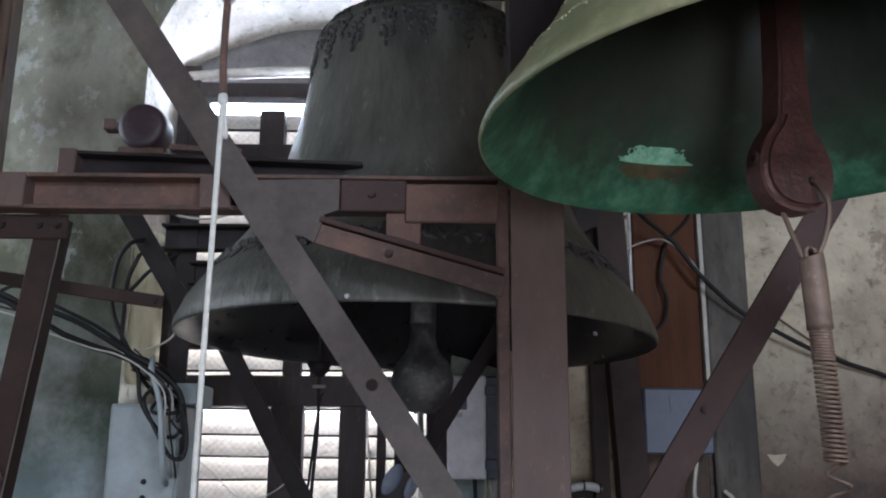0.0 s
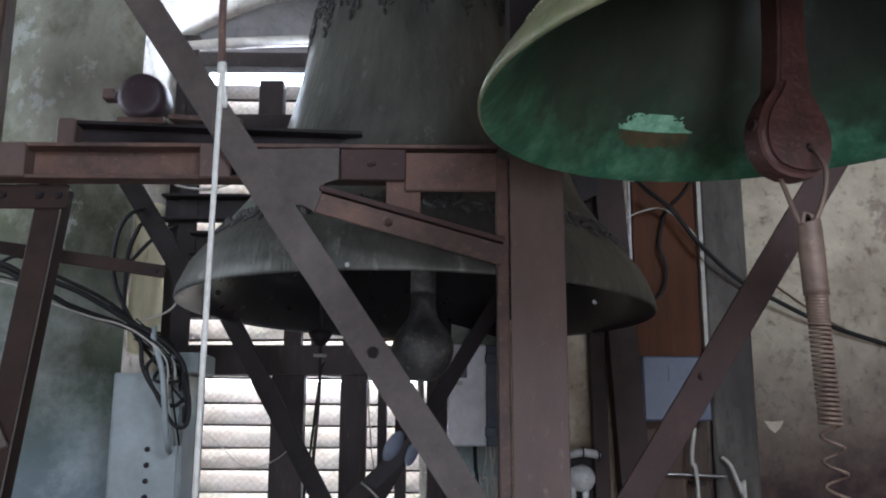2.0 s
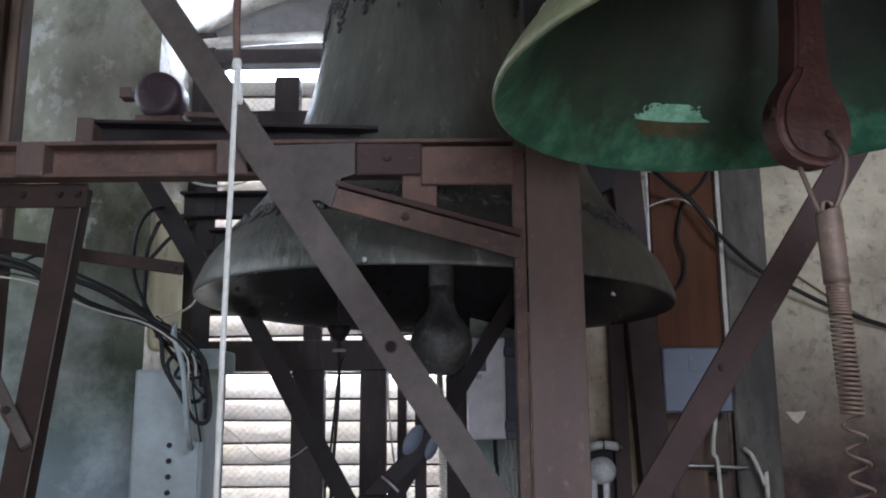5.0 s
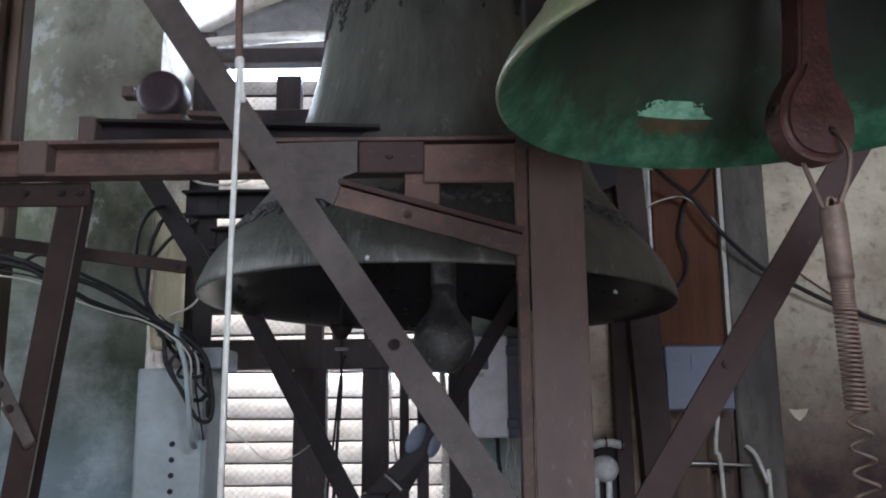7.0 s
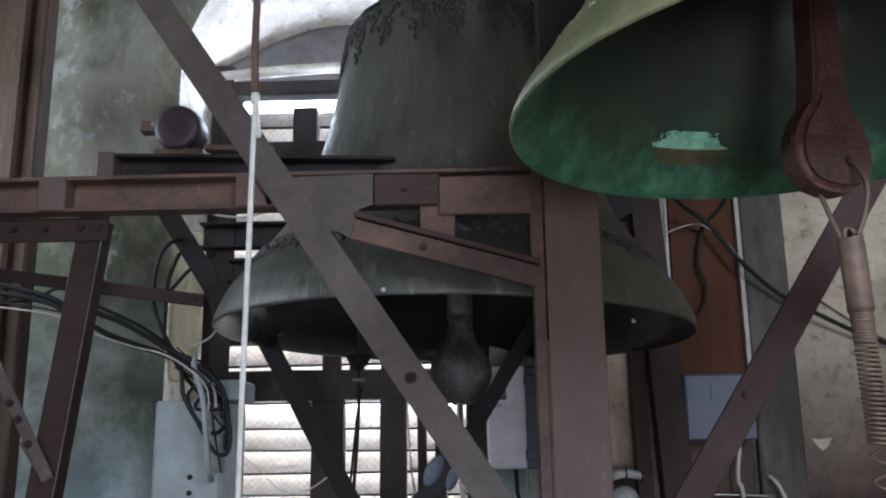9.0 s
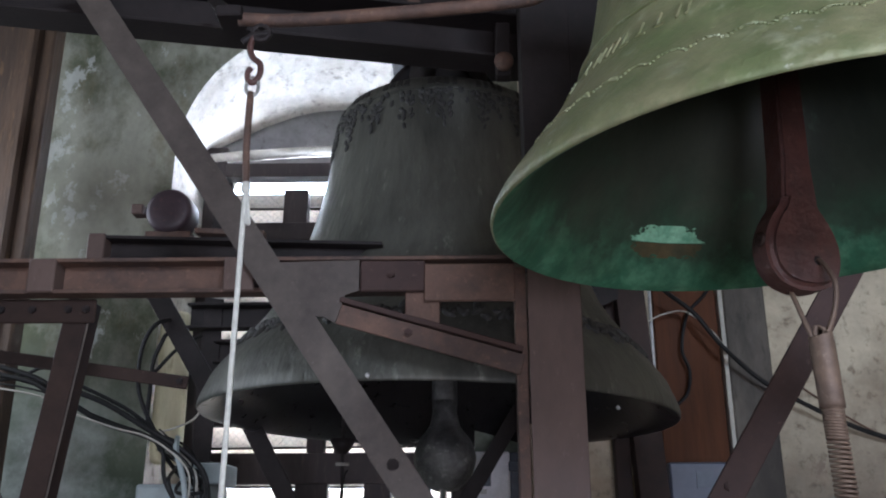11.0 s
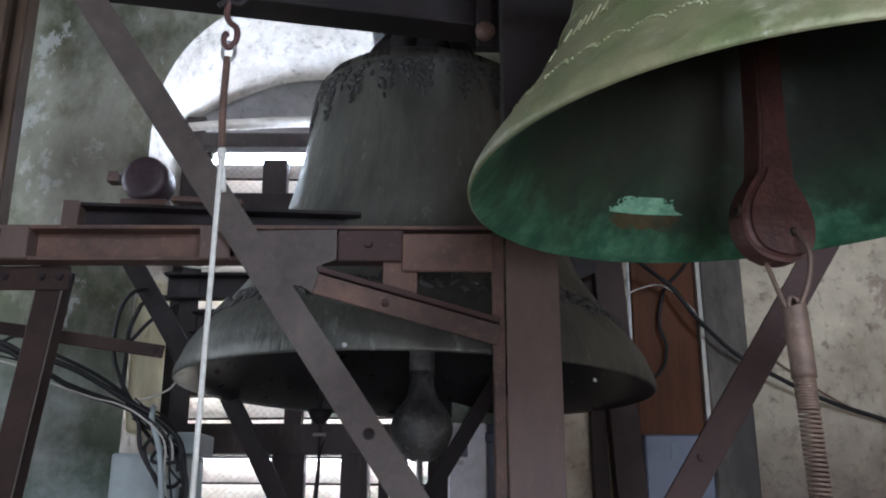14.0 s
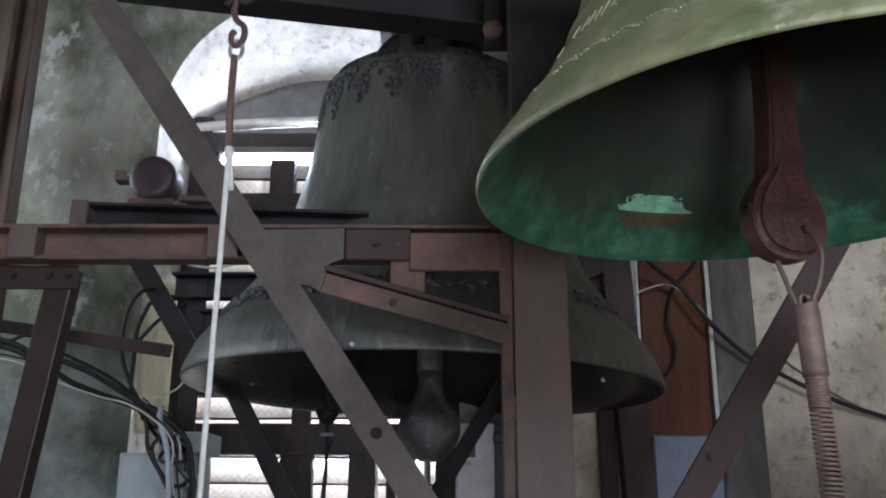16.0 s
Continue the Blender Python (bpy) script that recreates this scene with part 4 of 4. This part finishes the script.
part("ring", tube([(-0.385 + 0.016 * math.cos(a), 1.5, 2.438 + 0.016 * math.sin(a)) for a in [k * math.pi / 6 for k in range(13)]], 0.006, 8, 0), DARK_STEEL, eye_, smooth=True)
part("toggle", tube([(-0.42, 1.5, 2.418), (-0.402, 1.5, 2.432), (-0.37, 1.5, 2.437)], 0.007), DARK_STEEL, eye_, smooth=True)
hook = thing("s_hook", (-0.395, 1.5, 2.36), "rusty S-hook on the pull cord", "hook")
part("upper_hook", tube([(-0.40, 1.5, 2.43), (-0.404, 1.5, 2.405), (-0.398, 1.5, 2.385), (-0.384, 1.5, 2.372), (-0.382, 1.5, 2.35), (-0.392, 1.5, 2.332), (-0.403, 1.5, 2.335), (-0.406, 1.5, 2.352), (-0.4, 1.5, 2.362)], 0.0062), CLAPPER_RED, hook, smooth=True)
part("link", tube([(-0.395 + 0.012 * math.cos(a), 1.5, 2.322 + 0.02 * math.sin(a)) for a in [k * math.pi / 6 for k in range(13)]], 0.0038, 8, 0), GALV, hook, "galvanised link", True)
cord = thing("pull_cord", (rope_x, rope_y, 0.9), "white pull cord with a brown rod above", "cord")
part("rod", tube([(-0.397, 1.5, 2.31), (-0.398, 1.5, 2.2), (-0.394, 1.5, 2.12)], 0.0068), RUST, cord, "brown rusty rod", True)
part("knot", lathe(fine_profile([(0, -0.012), (0.008, -0.008), (0.0085, 0.004), (0.006, 0.012), (0, 0.013)], 2), 12, m=Matrix.Translation((-0.394, 1.5, 2.115))), CORD, cord, smooth=True)
part("loop", tube([(-0.39, 1.497, 2.112), (-0.386, 1.495, 2.07), (-0.383, 1.495, 2.045), (-0.388, 1.497, 2.05), (-0.392, 1.5, 2.09)], 0.0035), CORD, cord, smooth=True)
main_cord = part("cord", tube([(-0.394, 1.5, 2.115), (-0.396, 1.5, 1.9), (-0.399, 1.5, 1.5), (-0.4, 1.5, 0.6)], 0.005), CORD, cord, smooth=True)

# ---- boxes on the walls ----
cabinet = thing("control_cabinet", (-0.86, 2.8, 0), "tall grey steel control cabinet with a row of screws", "cabinet")
part("body", box(-0.985, -0.768, 2.75, 3.0, 0.0, 1.655, 0.006), CABINET, cabinet)
cover = part("cover", box(-0.975, -0.778, 2.742, 2.75, 0.01, 1.645, 0.002), CABINET, cabinet)
for i in range(10):
    bolt_at(SCREW, cover, -0.866, 2.742, 1.428 - 0.046 * i, "screw")
part("cap", box(-0.85, -0.735, 2.78, 2.98, 1.655, 1.72, 0.005), CABINET, cabinet)

jbox = thing("junction_box", (0.125, 3.15, 1.43), "pale grey plastic junction box with side hinges", "junction box")
jbody = part("body", box(0.035, 0.165, 3.06, 3.198, 1.433, 1.774, 0.006), BOX_GREY, jbox)
flange = part("side_flange", box(0.167, 0.215, 3.09, 3.198, 1.433, 1.774, 0.004), HINGE, jbox)
for zz in (1.48, 1.725):
    part("hinge", box(0.16, 0.20, 3.05, 3.09, zz - 0.018, zz + 0.018, 0.005), HINGE, flange)
part("label_plate", box(0.075, 0.10, 3.056, 3.06, 1.66, 1.70, 0), HINGE, jbody)
part("white_sticker", box(0.045, 0.085, 3.055, 3.06, 1.635, 1.65, 0), CERAMIC, jbody, "small white bar on the box front")
bbox = thing("wall_box", (0.83, 3.05, 1.52), "flat blue-grey plastic box on the board", "junction box")
bbody = part("body", box(0.68, 0.905, 2.98, 3.083, 1.517, 1.730, 0.006), BOX_BLUE, bbox)
part("label_plate", box(0.765, 0.82, 2.976, 2.98, 1.65, 1.70, 0), HINGE, bbody)

board = thing("wooden_board", (0.81, 3.1, 0), "reddish stained wooden board on the wall", "board")
part("plank", box(0.69, 0.915, 3.085, 3.15, 1.733, 2.75, 0.004), WOOD, board)
part("lower_plank", box(0.70, 0.92, 3.09, 3.15, 0.0, 1.731, 0.004), WOOD_OLD, board, "dark brown lower plank")
part("edge_strip", box(0.917, 0.932, 3.06, 3.11, 1.75, 2.75, 0.002), CABLE_WHITE, board, "pale edge strip")
post_l = thing("timber_post", (-1.5, 2.8, 0), "old brown timber post with a frayed edge", "post")
part("timber", box(-1.74, -1.50, 2.75, 2.95, 0, 4.4, 0.012), WOOD_OLD, post_l)
part("batten", box(-1.495, -1.45, 2.78, 2.86, 0, 4.4, 0.006), WOOD_OLD, post_l)


# ---- cables ----
def cable(points, r, mat, label, group, name="cable"):
    return tagged(finish(name, tube(points, r, 7, 6), mat, True), label, "cable", group)


LEFT_GROUP, RIGHT_GROUP = "cables on the damp wall", "cables on the beige wall"
thick = "thick black power cable drooping along the wall"
cable([(-2.3, 2.6, 2.2), (-1.6, 2.58, 2.04), (-1.301, 2.58, 1.967), (-1.208, 2.58, 1.929), (-1.128, 2.58, 1.909), (-1.047, 2.58, 1.879), (-0.976, 2.58, 1.841), (-0.894, 2.58, 1.793),
       (-0.813, 2.6, 1.746), (-0.761, 2.62, 1.7), (-0.735, 2.62, 1.652), (-0.722, 2.62, 1.56), (-0.738, 2.66, 1.51), (-0.765, 2.75, 1.55)], 0.0085, CABLE_BLACK, thick, LEFT_GROUP)
cable([(-2.3, 2.56, 2.1), (-1.6, 2.56, 2.0), (-1.288, 2.56, 1.944), (-1.206, 2.56, 1.911), (-1.114, 2.56, 1.863), (-1.022, 2.56, 1.814), (-0.924, 2.56, 1.785), (-0.855, 2.58, 1.754),
       (-0.813, 2.62, 1.706), (-0.79, 2.72, 1.67), (-0.79, 2.8, 1.64)], 0.0085, CABLE_BLACK, thick, LEFT_GROUP)
cable([(-2.3, 2.6, 1.9), (-1.7, 2.6, 1.93), (-1.35, 2.6, 1.95), (-1.24, 2.6, 1.985), (-1.15, 2.62, 1.94), (-1.0, 2.62, 1.87), (-0.9, 2.62, 1.80), (-0.83, 2.64, 1.73), (-0.80, 2.74, 1.64)], 0.006, CABLE_BLACK, thick, LEFT_GROUP)
cable([(-0.86, 2.66, 2.14), (-0.888, 2.62, 2.132), (-0.921, 2.6, 2.113), (-0.95, 2.6, 2.061), (-0.959, 2.6, 1.981), (-0.95, 2.6, 1.912), (-0.921, 2.6, 1.844), (-0.867, 2.6, 1.748), (-0.849, 2.6, 1.654),
       (-0.80, 2.63, 1.57), (-0.775, 2.68, 1.555), (-0.77, 2.76, 1.58)], 0.0065, CABLE_BLACK, "black cable looped down to the cabinet", LEFT_GROUP)
cable([(-0.86, 2.68, 2.11), (-0.89, 2.63, 2.093), (-0.903, 2.62, 2.065), (-0.923, 2.62, 2.005), (-0.925, 2.62, 1.925), (-0.922, 2.62, 1.827), (-0.878, 2.64, 1.74), (-0.83, 2.76, 1.65)], 0.0065, CABLE_BLACK, "black cable looped down to the cabinet", LEFT_GROUP)
cable([(-0.80, 2.68, 2.10), (-0.87, 2.66, 2.048), (-0.919, 2.64, 1.982), (-0.95, 2.62, 1.95)], 0.006, CABLE_BLACK, "short black cable end", LEFT_GROUP)
cable([(-0.85, 2.7, 1.70), (-0.839, 2.6, 1.65), (-0.788, 2.6, 1.551), (-0.751, 2.6, 1.498), (-0.717, 2.6, 1.499), (-0.712, 2.6, 1.564), (-0.739, 2.62, 1.651), (-0.78, 2.74, 1.68)], 0.006, CABLE_BLACK, "black cable hanging in a loop", LEFT_GROUP)
for k in range(2):
    dx = 0.014 * k
    cable([(-1.6, 2.57, 1.95 + dx), (-1.25, 2.55, 1.90 + dx), (-1.115 + dx, 2.55, 1.842 + dx), (-0.988, 2.55, 1.799 + dx), (-0.91, 2.55, 1.78 + dx * 0.5), (-0.841 + dx, 2.56, 1.743), (-0.779 + dx, 2.58, 1.679), (-0.775 + dx, 2.6, 1.58), (-0.78 + dx, 2.72, 1.44)],
          0.003, CABLE_WHITE if k != 1 else CABLE_BLACK, "thin pale wire in the cable bundle", LEFT_GROUP, "wire")
cable([(-0.97, 2.72, 1.795), (-0.945, 2.7, 1.796), (-0.867, 2.7, 1.816), (-0.812, 2.7, 1.842), (-0.79, 2.71, 1.88)], 0.003, CABLE_WHITE, "thin pale wire in the cable bundle", LEFT_GROUP, "wire")
cable([(-0.83, 2.62, 1.78), (-0.818, 2.58, 1.737), (-0.789, 2.58, 1.649), (-0.775, 2.58, 1.54), (-0.774, 2.62, 1.443), (-0.8, 2.742, 1.42)], 0.0085, CABINET, "grey flexible conduit into the cabinet", LEFT_GROUP, "conduit")
rng = random.Random(21)
for k in range(7):
    a = Vector((rng.uniform(-0.86, -0.78), rng.uniform(2.6, 2.68), rng.uniform(1.7, 1.78)))
    b = Vector((rng.uniform(-0.80, -0.73), rng.uniform(2.62, 2.7), rng.uniform(1.56, 1.64)))
    mid = (a + b) / 2 + Vector((rng.uniform(-0.05, 0.05), -0.02, rng.uniform(-0.05, 0.04)))
    cable([(-0.80, 2.79, 1.66), b, mid, a, (-0.9, 2.66, a.z + 0.05)], rng.choice((0.0035, 0.005, 0.0055)), CABLE_BLACK if k % 4 else CABLE_WHITE, "loose tangled wire over the cabinet", LEFT_GROUP, "wire")
cable([(-0.95, 2.97, 2.33), (-0.903, 2.9, 2.304), (-0.867, 2.9, 2.284), (-0.79, 2.9, 2.274), (-0.715, 2.9, 2.286), (-0.677, 2.9, 2.304), (-0.64, 2.97, 2.33)], 0.004, CABLE_WHITE, "pale wire drooping across the window", LEFT_GROUP, "wire")

cable([(0.3, 2.96, 2.36), (0.506, 2.97, 2.339), (0.614, 2.86, 2.329), (0.72, 2.95, 2.288), (0.813, 2.99, 2.227), (0.893, 2.99, 2.118), (1.027, 3.02, 2.001), (1.172, 3.04, 1.924), (1.316, 3.06, 1.858), (1.475, 3.08, 1.807), (1.8, 3.1, 1.72), (2.3, 3.1, 1.65)],
      0.008, CABLE_BLACK, "black cable running slantwise down the wall", RIGHT_GROUP)
cable([(1.15, 3.1, 2.02), (1.287, 3.1, 1.919), (1.396, 3.1, 1.85), (1.521, 3.1, 1.793), (1.9, 3.1, 1.68), (2.3, 3.1, 1.6)], 0.003, RUST, "thin brown wire on the wall", RIGHT_GROUP, "wire")
cable([(0.9, 3.07, 2.36), (0.866, 3.06, 2.311), (0.801, 3.05, 2.24), (0.773, 3.05, 2.12), (0.793, 3.05, 2.041), (0.778, 3.05, 1.964), (0.727, 3.06, 1.916), (0.70, 3.08, 1.9)], 0.006, CABLE_BLACK, "black cable looped on the wooden board", RIGHT_GROUP)
cable([(0.632, 2.98, 2.194), (0.703, 3.02, 2.234), (0.783, 3.03, 2.249), (0.849, 3.03, 2.204), (0.894, 3.03, 2.154), (0.925, 3.05, 2.10)], 0.0028, CABLE_WHITE, "thin pale wire across the board", RIGHT_GROUP, "wire")
tagged(finish("conduit_pipe", tube([(0.673, 3.05, 2.36), (0.672, 3.05, 2.2), (0.671, 3.05, 2.05), (0.671, 3.05, 1.7)], 0.006), CERAMIC, True), "thin white conduit pipe beside the board", "pipe")
for pts in ([(0.853, 3.03, 1.53), (0.853, 3.02, 1.49), (0.841, 3.02, 1.389), (0.857, 3.02, 1.223), (0.86, 3.05, 0)], [(0.95, 3.05, 1.40), (0.973, 3.03, 1.371), (1.002, 3.02, 1.281), (1.009, 3.02, 1.223), (1.01, 3.04, 0)]):
    cable(pts, 0.0075, CABLE_WHITE, "pale flexible cable below the wall box", RIGHT_GROUP)
for dx, dz in ((0.161, 0), (0.176, 0.01), (0.19, 0), (0.205, 0.012)):
    cable([(dx, 3.12, 1.45), (dx + 0.004, 3.11, 1.40), (dx + 0.02 * (dz * 100 - 0.5), 3.1, 1.32 + dz), (dx + 0.012, 3.1, 1.2), (dx, 3.12, 0)], 0.0048, CABLE_WHITE, "white cable below the junction box", "cables below the junction box")
cable([(0.128, 3.12, 1.45), (0.13, 3.1, 1.36), (0.136, 3.1, 1.2), (0.14, 3.12, 0)], 0.007, CABLE_BLACK, "black cable below the junction box", "cables below the junction box")
strap = thing("cable_clamp", (0.86, 3.05, 1.34), "steel cable clamp across the cement strip", "clamp")
part("rail", tube([(0.72, 3.055, 1.346), (0.86, 3.05, 1.342), (0.965, 3.055, 1.336)], 0.006), GALV, strap, smooth=True)
part("saddle", box(0.84, 0.89, 3.03, 3.085, 1.31, 1.322, 0.002), DARK_STEEL, strap)

tagged(finish("pipe_tee", tube([(0.652, 3.045, 2.358), (0.694, 3.045, 2.358)], 0.008, 8, 0), CERAMIC, True), "white tee on top of the conduit pipe", "pipe tee")

# ---- small fittings behind and below the large bell ----
lamp = thing("bulkhead_fitting", (0.465, 3.0, 1.3), "dusty white round fitting under a pipe band", "fitting")
part("band", tube([(0.395, 3.02, 1.395), (0.43, 2.95, 1.41), (0.467, 2.94, 1.417), (0.505, 2.95, 1.412), (0.55, 3.02, 1.395)], 0.014), CERAMIC, lamp, smooth=True)
part("dome", lathe(fine_profile([(0, 0.035), (0.025, 0.03), (0.04, 0.012), (0.044, -0.01), (0.036, -0.05), (0, -0.05)], 2), 24, m=Matrix.Translation((0.465, 2.96, 1.335)) @ FRONT), CERAMIC, lamp, smooth=True)
for dx in (-0.025, 0.015):
    part("stem", tube([(0.463 + dx, 2.97, 1.32), (0.46 + dx, 2.96, 1.25), (0.455 + dx, 2.98, 0)], 0.011), CERAMIC, lamp, smooth=True)
for k_ in (0.42, 0.467, 0.52):
    part("tie", lathe([(0.0145, -0.003), (0.0165, -0.003), (0.0165, 0.003), (0.0145, 0.003), (0.0145, -0.003)], 14, m=Matrix.Translation((k_, 2.952 if k_ != 0.467 else 2.94, 1.4085 if k_ != 0.467 else 1.417)) @ Matrix.Rotation(radians(90), 4, "Y")), DARK_STEEL, lamp)
part("backing", box(0.39, 0.56, 3.0, 3.05, 0, 1.42, 0.004), DARK_STEEL, lamp)

hammer = thing("strike_hammer", (-0.12, 2.45, 1.3), "small electric strike hammer with slate-grey plates", "hammer")
part("lever", bar((-0.24, 2.48, 1.29), (-0.03, 2.48, 1.49), flat(0.045, 0.03)), DARK_STEEL, hammer)
for px_, pz_, turn_, h_ in ((-0.122, 1.445, 0.55, 0.045), (-0.072, 1.425, 0.40, 0.034)):
    leaf = bmesh.new()
    bmesh.ops.create_icosphere(leaf, subdivisions=3, radius=1, matrix=Matrix.LocRotScale((px_, 2.452, pz_), Euler((0, turn_, 0.3)), (h_ * 0.48, 0.005, h_)))
    part("plate", leaf, HINGE, hammer, "rounded slate-grey plate", True)
part("pedestal", box(-0.27, -0.20, 2.45, 2.55, 0, 1.3, 0.004), DARK_STEEL, hammer)
part("tie_wire", tube([(-0.205, 2.46, 1.35), (-0.185, 2.45, 1.335), (-0.16, 2.45, 1.31)], 0.0035), GALV, hammer, smooth=True)
tail = thing("damper_spring", (-0.05, 2.45, 1.3), "yellowish coil spring under the large clapper", "spring")
part("coil", coil(-0.042, 2.45, 1.47, ((20, 0.15, 1.0), (10, 0.12, 1.1)), 0.009, 0.0, 0.0024), CABLE_WHITE, tail, smooth=True)
part("sleeve", tube([(-0.05, 2.45, 1.5), (-0.046, 2.45, 1.40), (-0.04, 2.45, 1.2), (-0.04, 2.45, 0)], 0.0065), CABLE_WHITE, tail, smooth=True)

screw_rod = thing("turnbuckle", (-0.4, 3.05, 1.7), "dark turnbuckle on a thin rod", "turnbuckle")
part("cone", lathe([(0, 0.02), (0.045, 0.03), (0.03, 0.0), (0.012, -0.02), (0, -0.02)], 20, m=Matrix.Translation((-0.4, 3.05, 1.785))), DARK_STEEL, screw_rod, smooth=True)
part("rod", tube([(-0.4, 3.05, 2.07), (-0.4, 3.05, 1.745), (-0.4, 3.05, 1.574), (-0.43, 3.1, 1.1), (-0.44, 3.1, 0)], 0.006), DARK_STEEL, screw_rod, smooth=True)
part("cross_pin", tube([(-0.421, 3.045, 1.733), (-0.377, 3.045, 1.733)], 0.006, 8, 0), GALV, screw_rod, smooth=True)
cable([(-1.0, 3.63, 1.53), (-0.892, 3.55, 1.469), (-0.813, 3.5, 1.413), (-0.751, 3.5, 1.357), (-0.682, 3.5, 1.346), (-0.614, 3.55, 1.376), (-0.543, 3.62, 1.443)], 0.0028, CABLE_WHITE, "loose pale wire across the louvres", "wires at the window", "wire")
cable([(-0.45, 3.6, 1.75), (-0.463, 3.58, 1.70), (-0.49, 3.56, 1.4), (-0.508, 3.55, 1.202), (-0.51, 3.62, 0.76)], 0.005, CABLE_BLACK, "thin dark cable across the louvres", "wires at the window")
cable([(-0.27, 3.6, 1.72), (-0.265, 3.56, 1.566), (-0.25, 3.55, 1.4), (-0.238, 3.55, 1.266), (-0.25, 3.62, 0.76)], 0.004, CABLE_WHITE, "thin pale cable across the louvres", "wires at the window")

handle = thing("shift_lever", (0.625, 1.15, 0), "dark red rounded lever handle", "lever")
part("grip", lathe(fine_profile([(0.027, 1.2), (0.027, 1.6), (0.027, 1.67), (0.022, 1.69), (0.012, 1.70), (0, 1.70)], 2), 20, m=Matrix.Translation((0.648, 1.15, 0))), CLAPPER_RED, handle, smooth=True)
part("rod", tube([(0.648, 1.15, 0), (0.648, 1.15, 1.25)], 0.018, 10, 0), DARK_STEEL, handle, smooth=True)

lever_box = thing("lever_bracket", (0.70, 1.15, 0), "dark red steel bracket beside the lever", "bracket")
part("upright", box(0.677, 0.75, 1.13, 1.18, 0, 1.645, 0.004), CLAPPER_RED, lever_box)
cable([(1.80, 3.05, 2.9), (1.777, 3.05, 2.412), (1.766, 3.06, 2.2), (1.758, 3.05, 1.996), (1.75, 3.1, 1.8)], 0.005, RUST, "thin brown cord hanging before the wall", RIGHT_GROUP, "cord")

pin = thing("bearing_pin", (0.13, 2.12, 2.69), "small rusty round bearing pin on the head beam", "pin")
part("head", lathe(fine_profile([(0, 0.02), (0.02, 0.014), (0.026, 0), (0.02, -0.016), (0.014, -0.06), (0, -0.06)], 2), 20, m=Matrix.Translation((0.12, 2.06, 2.69)) @ FRONT), RUST, pin, smooth=True)
part("strap", box(0.10, 0.14, 2.08, 2.12, 2.66, 2.82, 0.003), DARK_STEEL, pin)
chip = bmesh.new()
chip_face = chip.faces.new([chip.verts.new((x, 3.106, zz)) for x, zz in ((1.121, 1.520), (1.15, 1.517), (1.189, 1.521), (1.176, 1.497), (1.156, 1.479), (1.138, 1.494))])
chip_ext = bmesh.ops.extrude_face_region(chip, geom=[chip_face])
bmesh.ops.translate(chip, vec=(0, 0.008, 0), verts=[v for v in chip_ext["geom"] if isinstance(v, bmesh.types.BMVert)])
tagged(finish("plaster_chip", chip, PLASTER), "pale chip in the wall plaster", "plaster patch")


def netting():
    """Thin diagonal wires before the louvres."""
    bm = bmesh.new()
    for x0, x1, z0, z1 in ((-1.03, -0.04, 0.76, 1.70), (-1.03, -0.04, 1.82, 1.93), (-1.03, -0.04, 2.72, 3.06)):
        w, h = x1 - x0, z1 - z0
        n = int((w + h) / 0.03)
        for sgn in (1, -1):
            for i in range(1, n):
                c = i * 0.03
                a = (max(0, c - h), min(c, h))
                b = (min(c, w), max(0, c - w))
                pa, pb = [(x0 + u if sgn > 0 else x1 - u, z0 + v) for u, v in (a, b)]
                p, q = Vector((pa[0], 3.702, pa[1])), Vector((pb[0], 3.702, pb[1]))
                t = (q - p).normalized()
                s, d = Vector((-t.z, 0, t.x)) * 0.0006, Vector((0, 0.001, 0))
                v = [bm.verts.new(k) for k in (p + s, p - s, p - d, q + s, q - s, q - d)]
                for f in ((0, 1, 4, 3), (1, 2, 5, 4), (2, 0, 3, 5)):
                    bm.faces.new([v[k] for k in f])
    return bm


tagged(part("wire_netting", netting(), GALV, window), "thin wire netting before the louvres", kind="stuff")
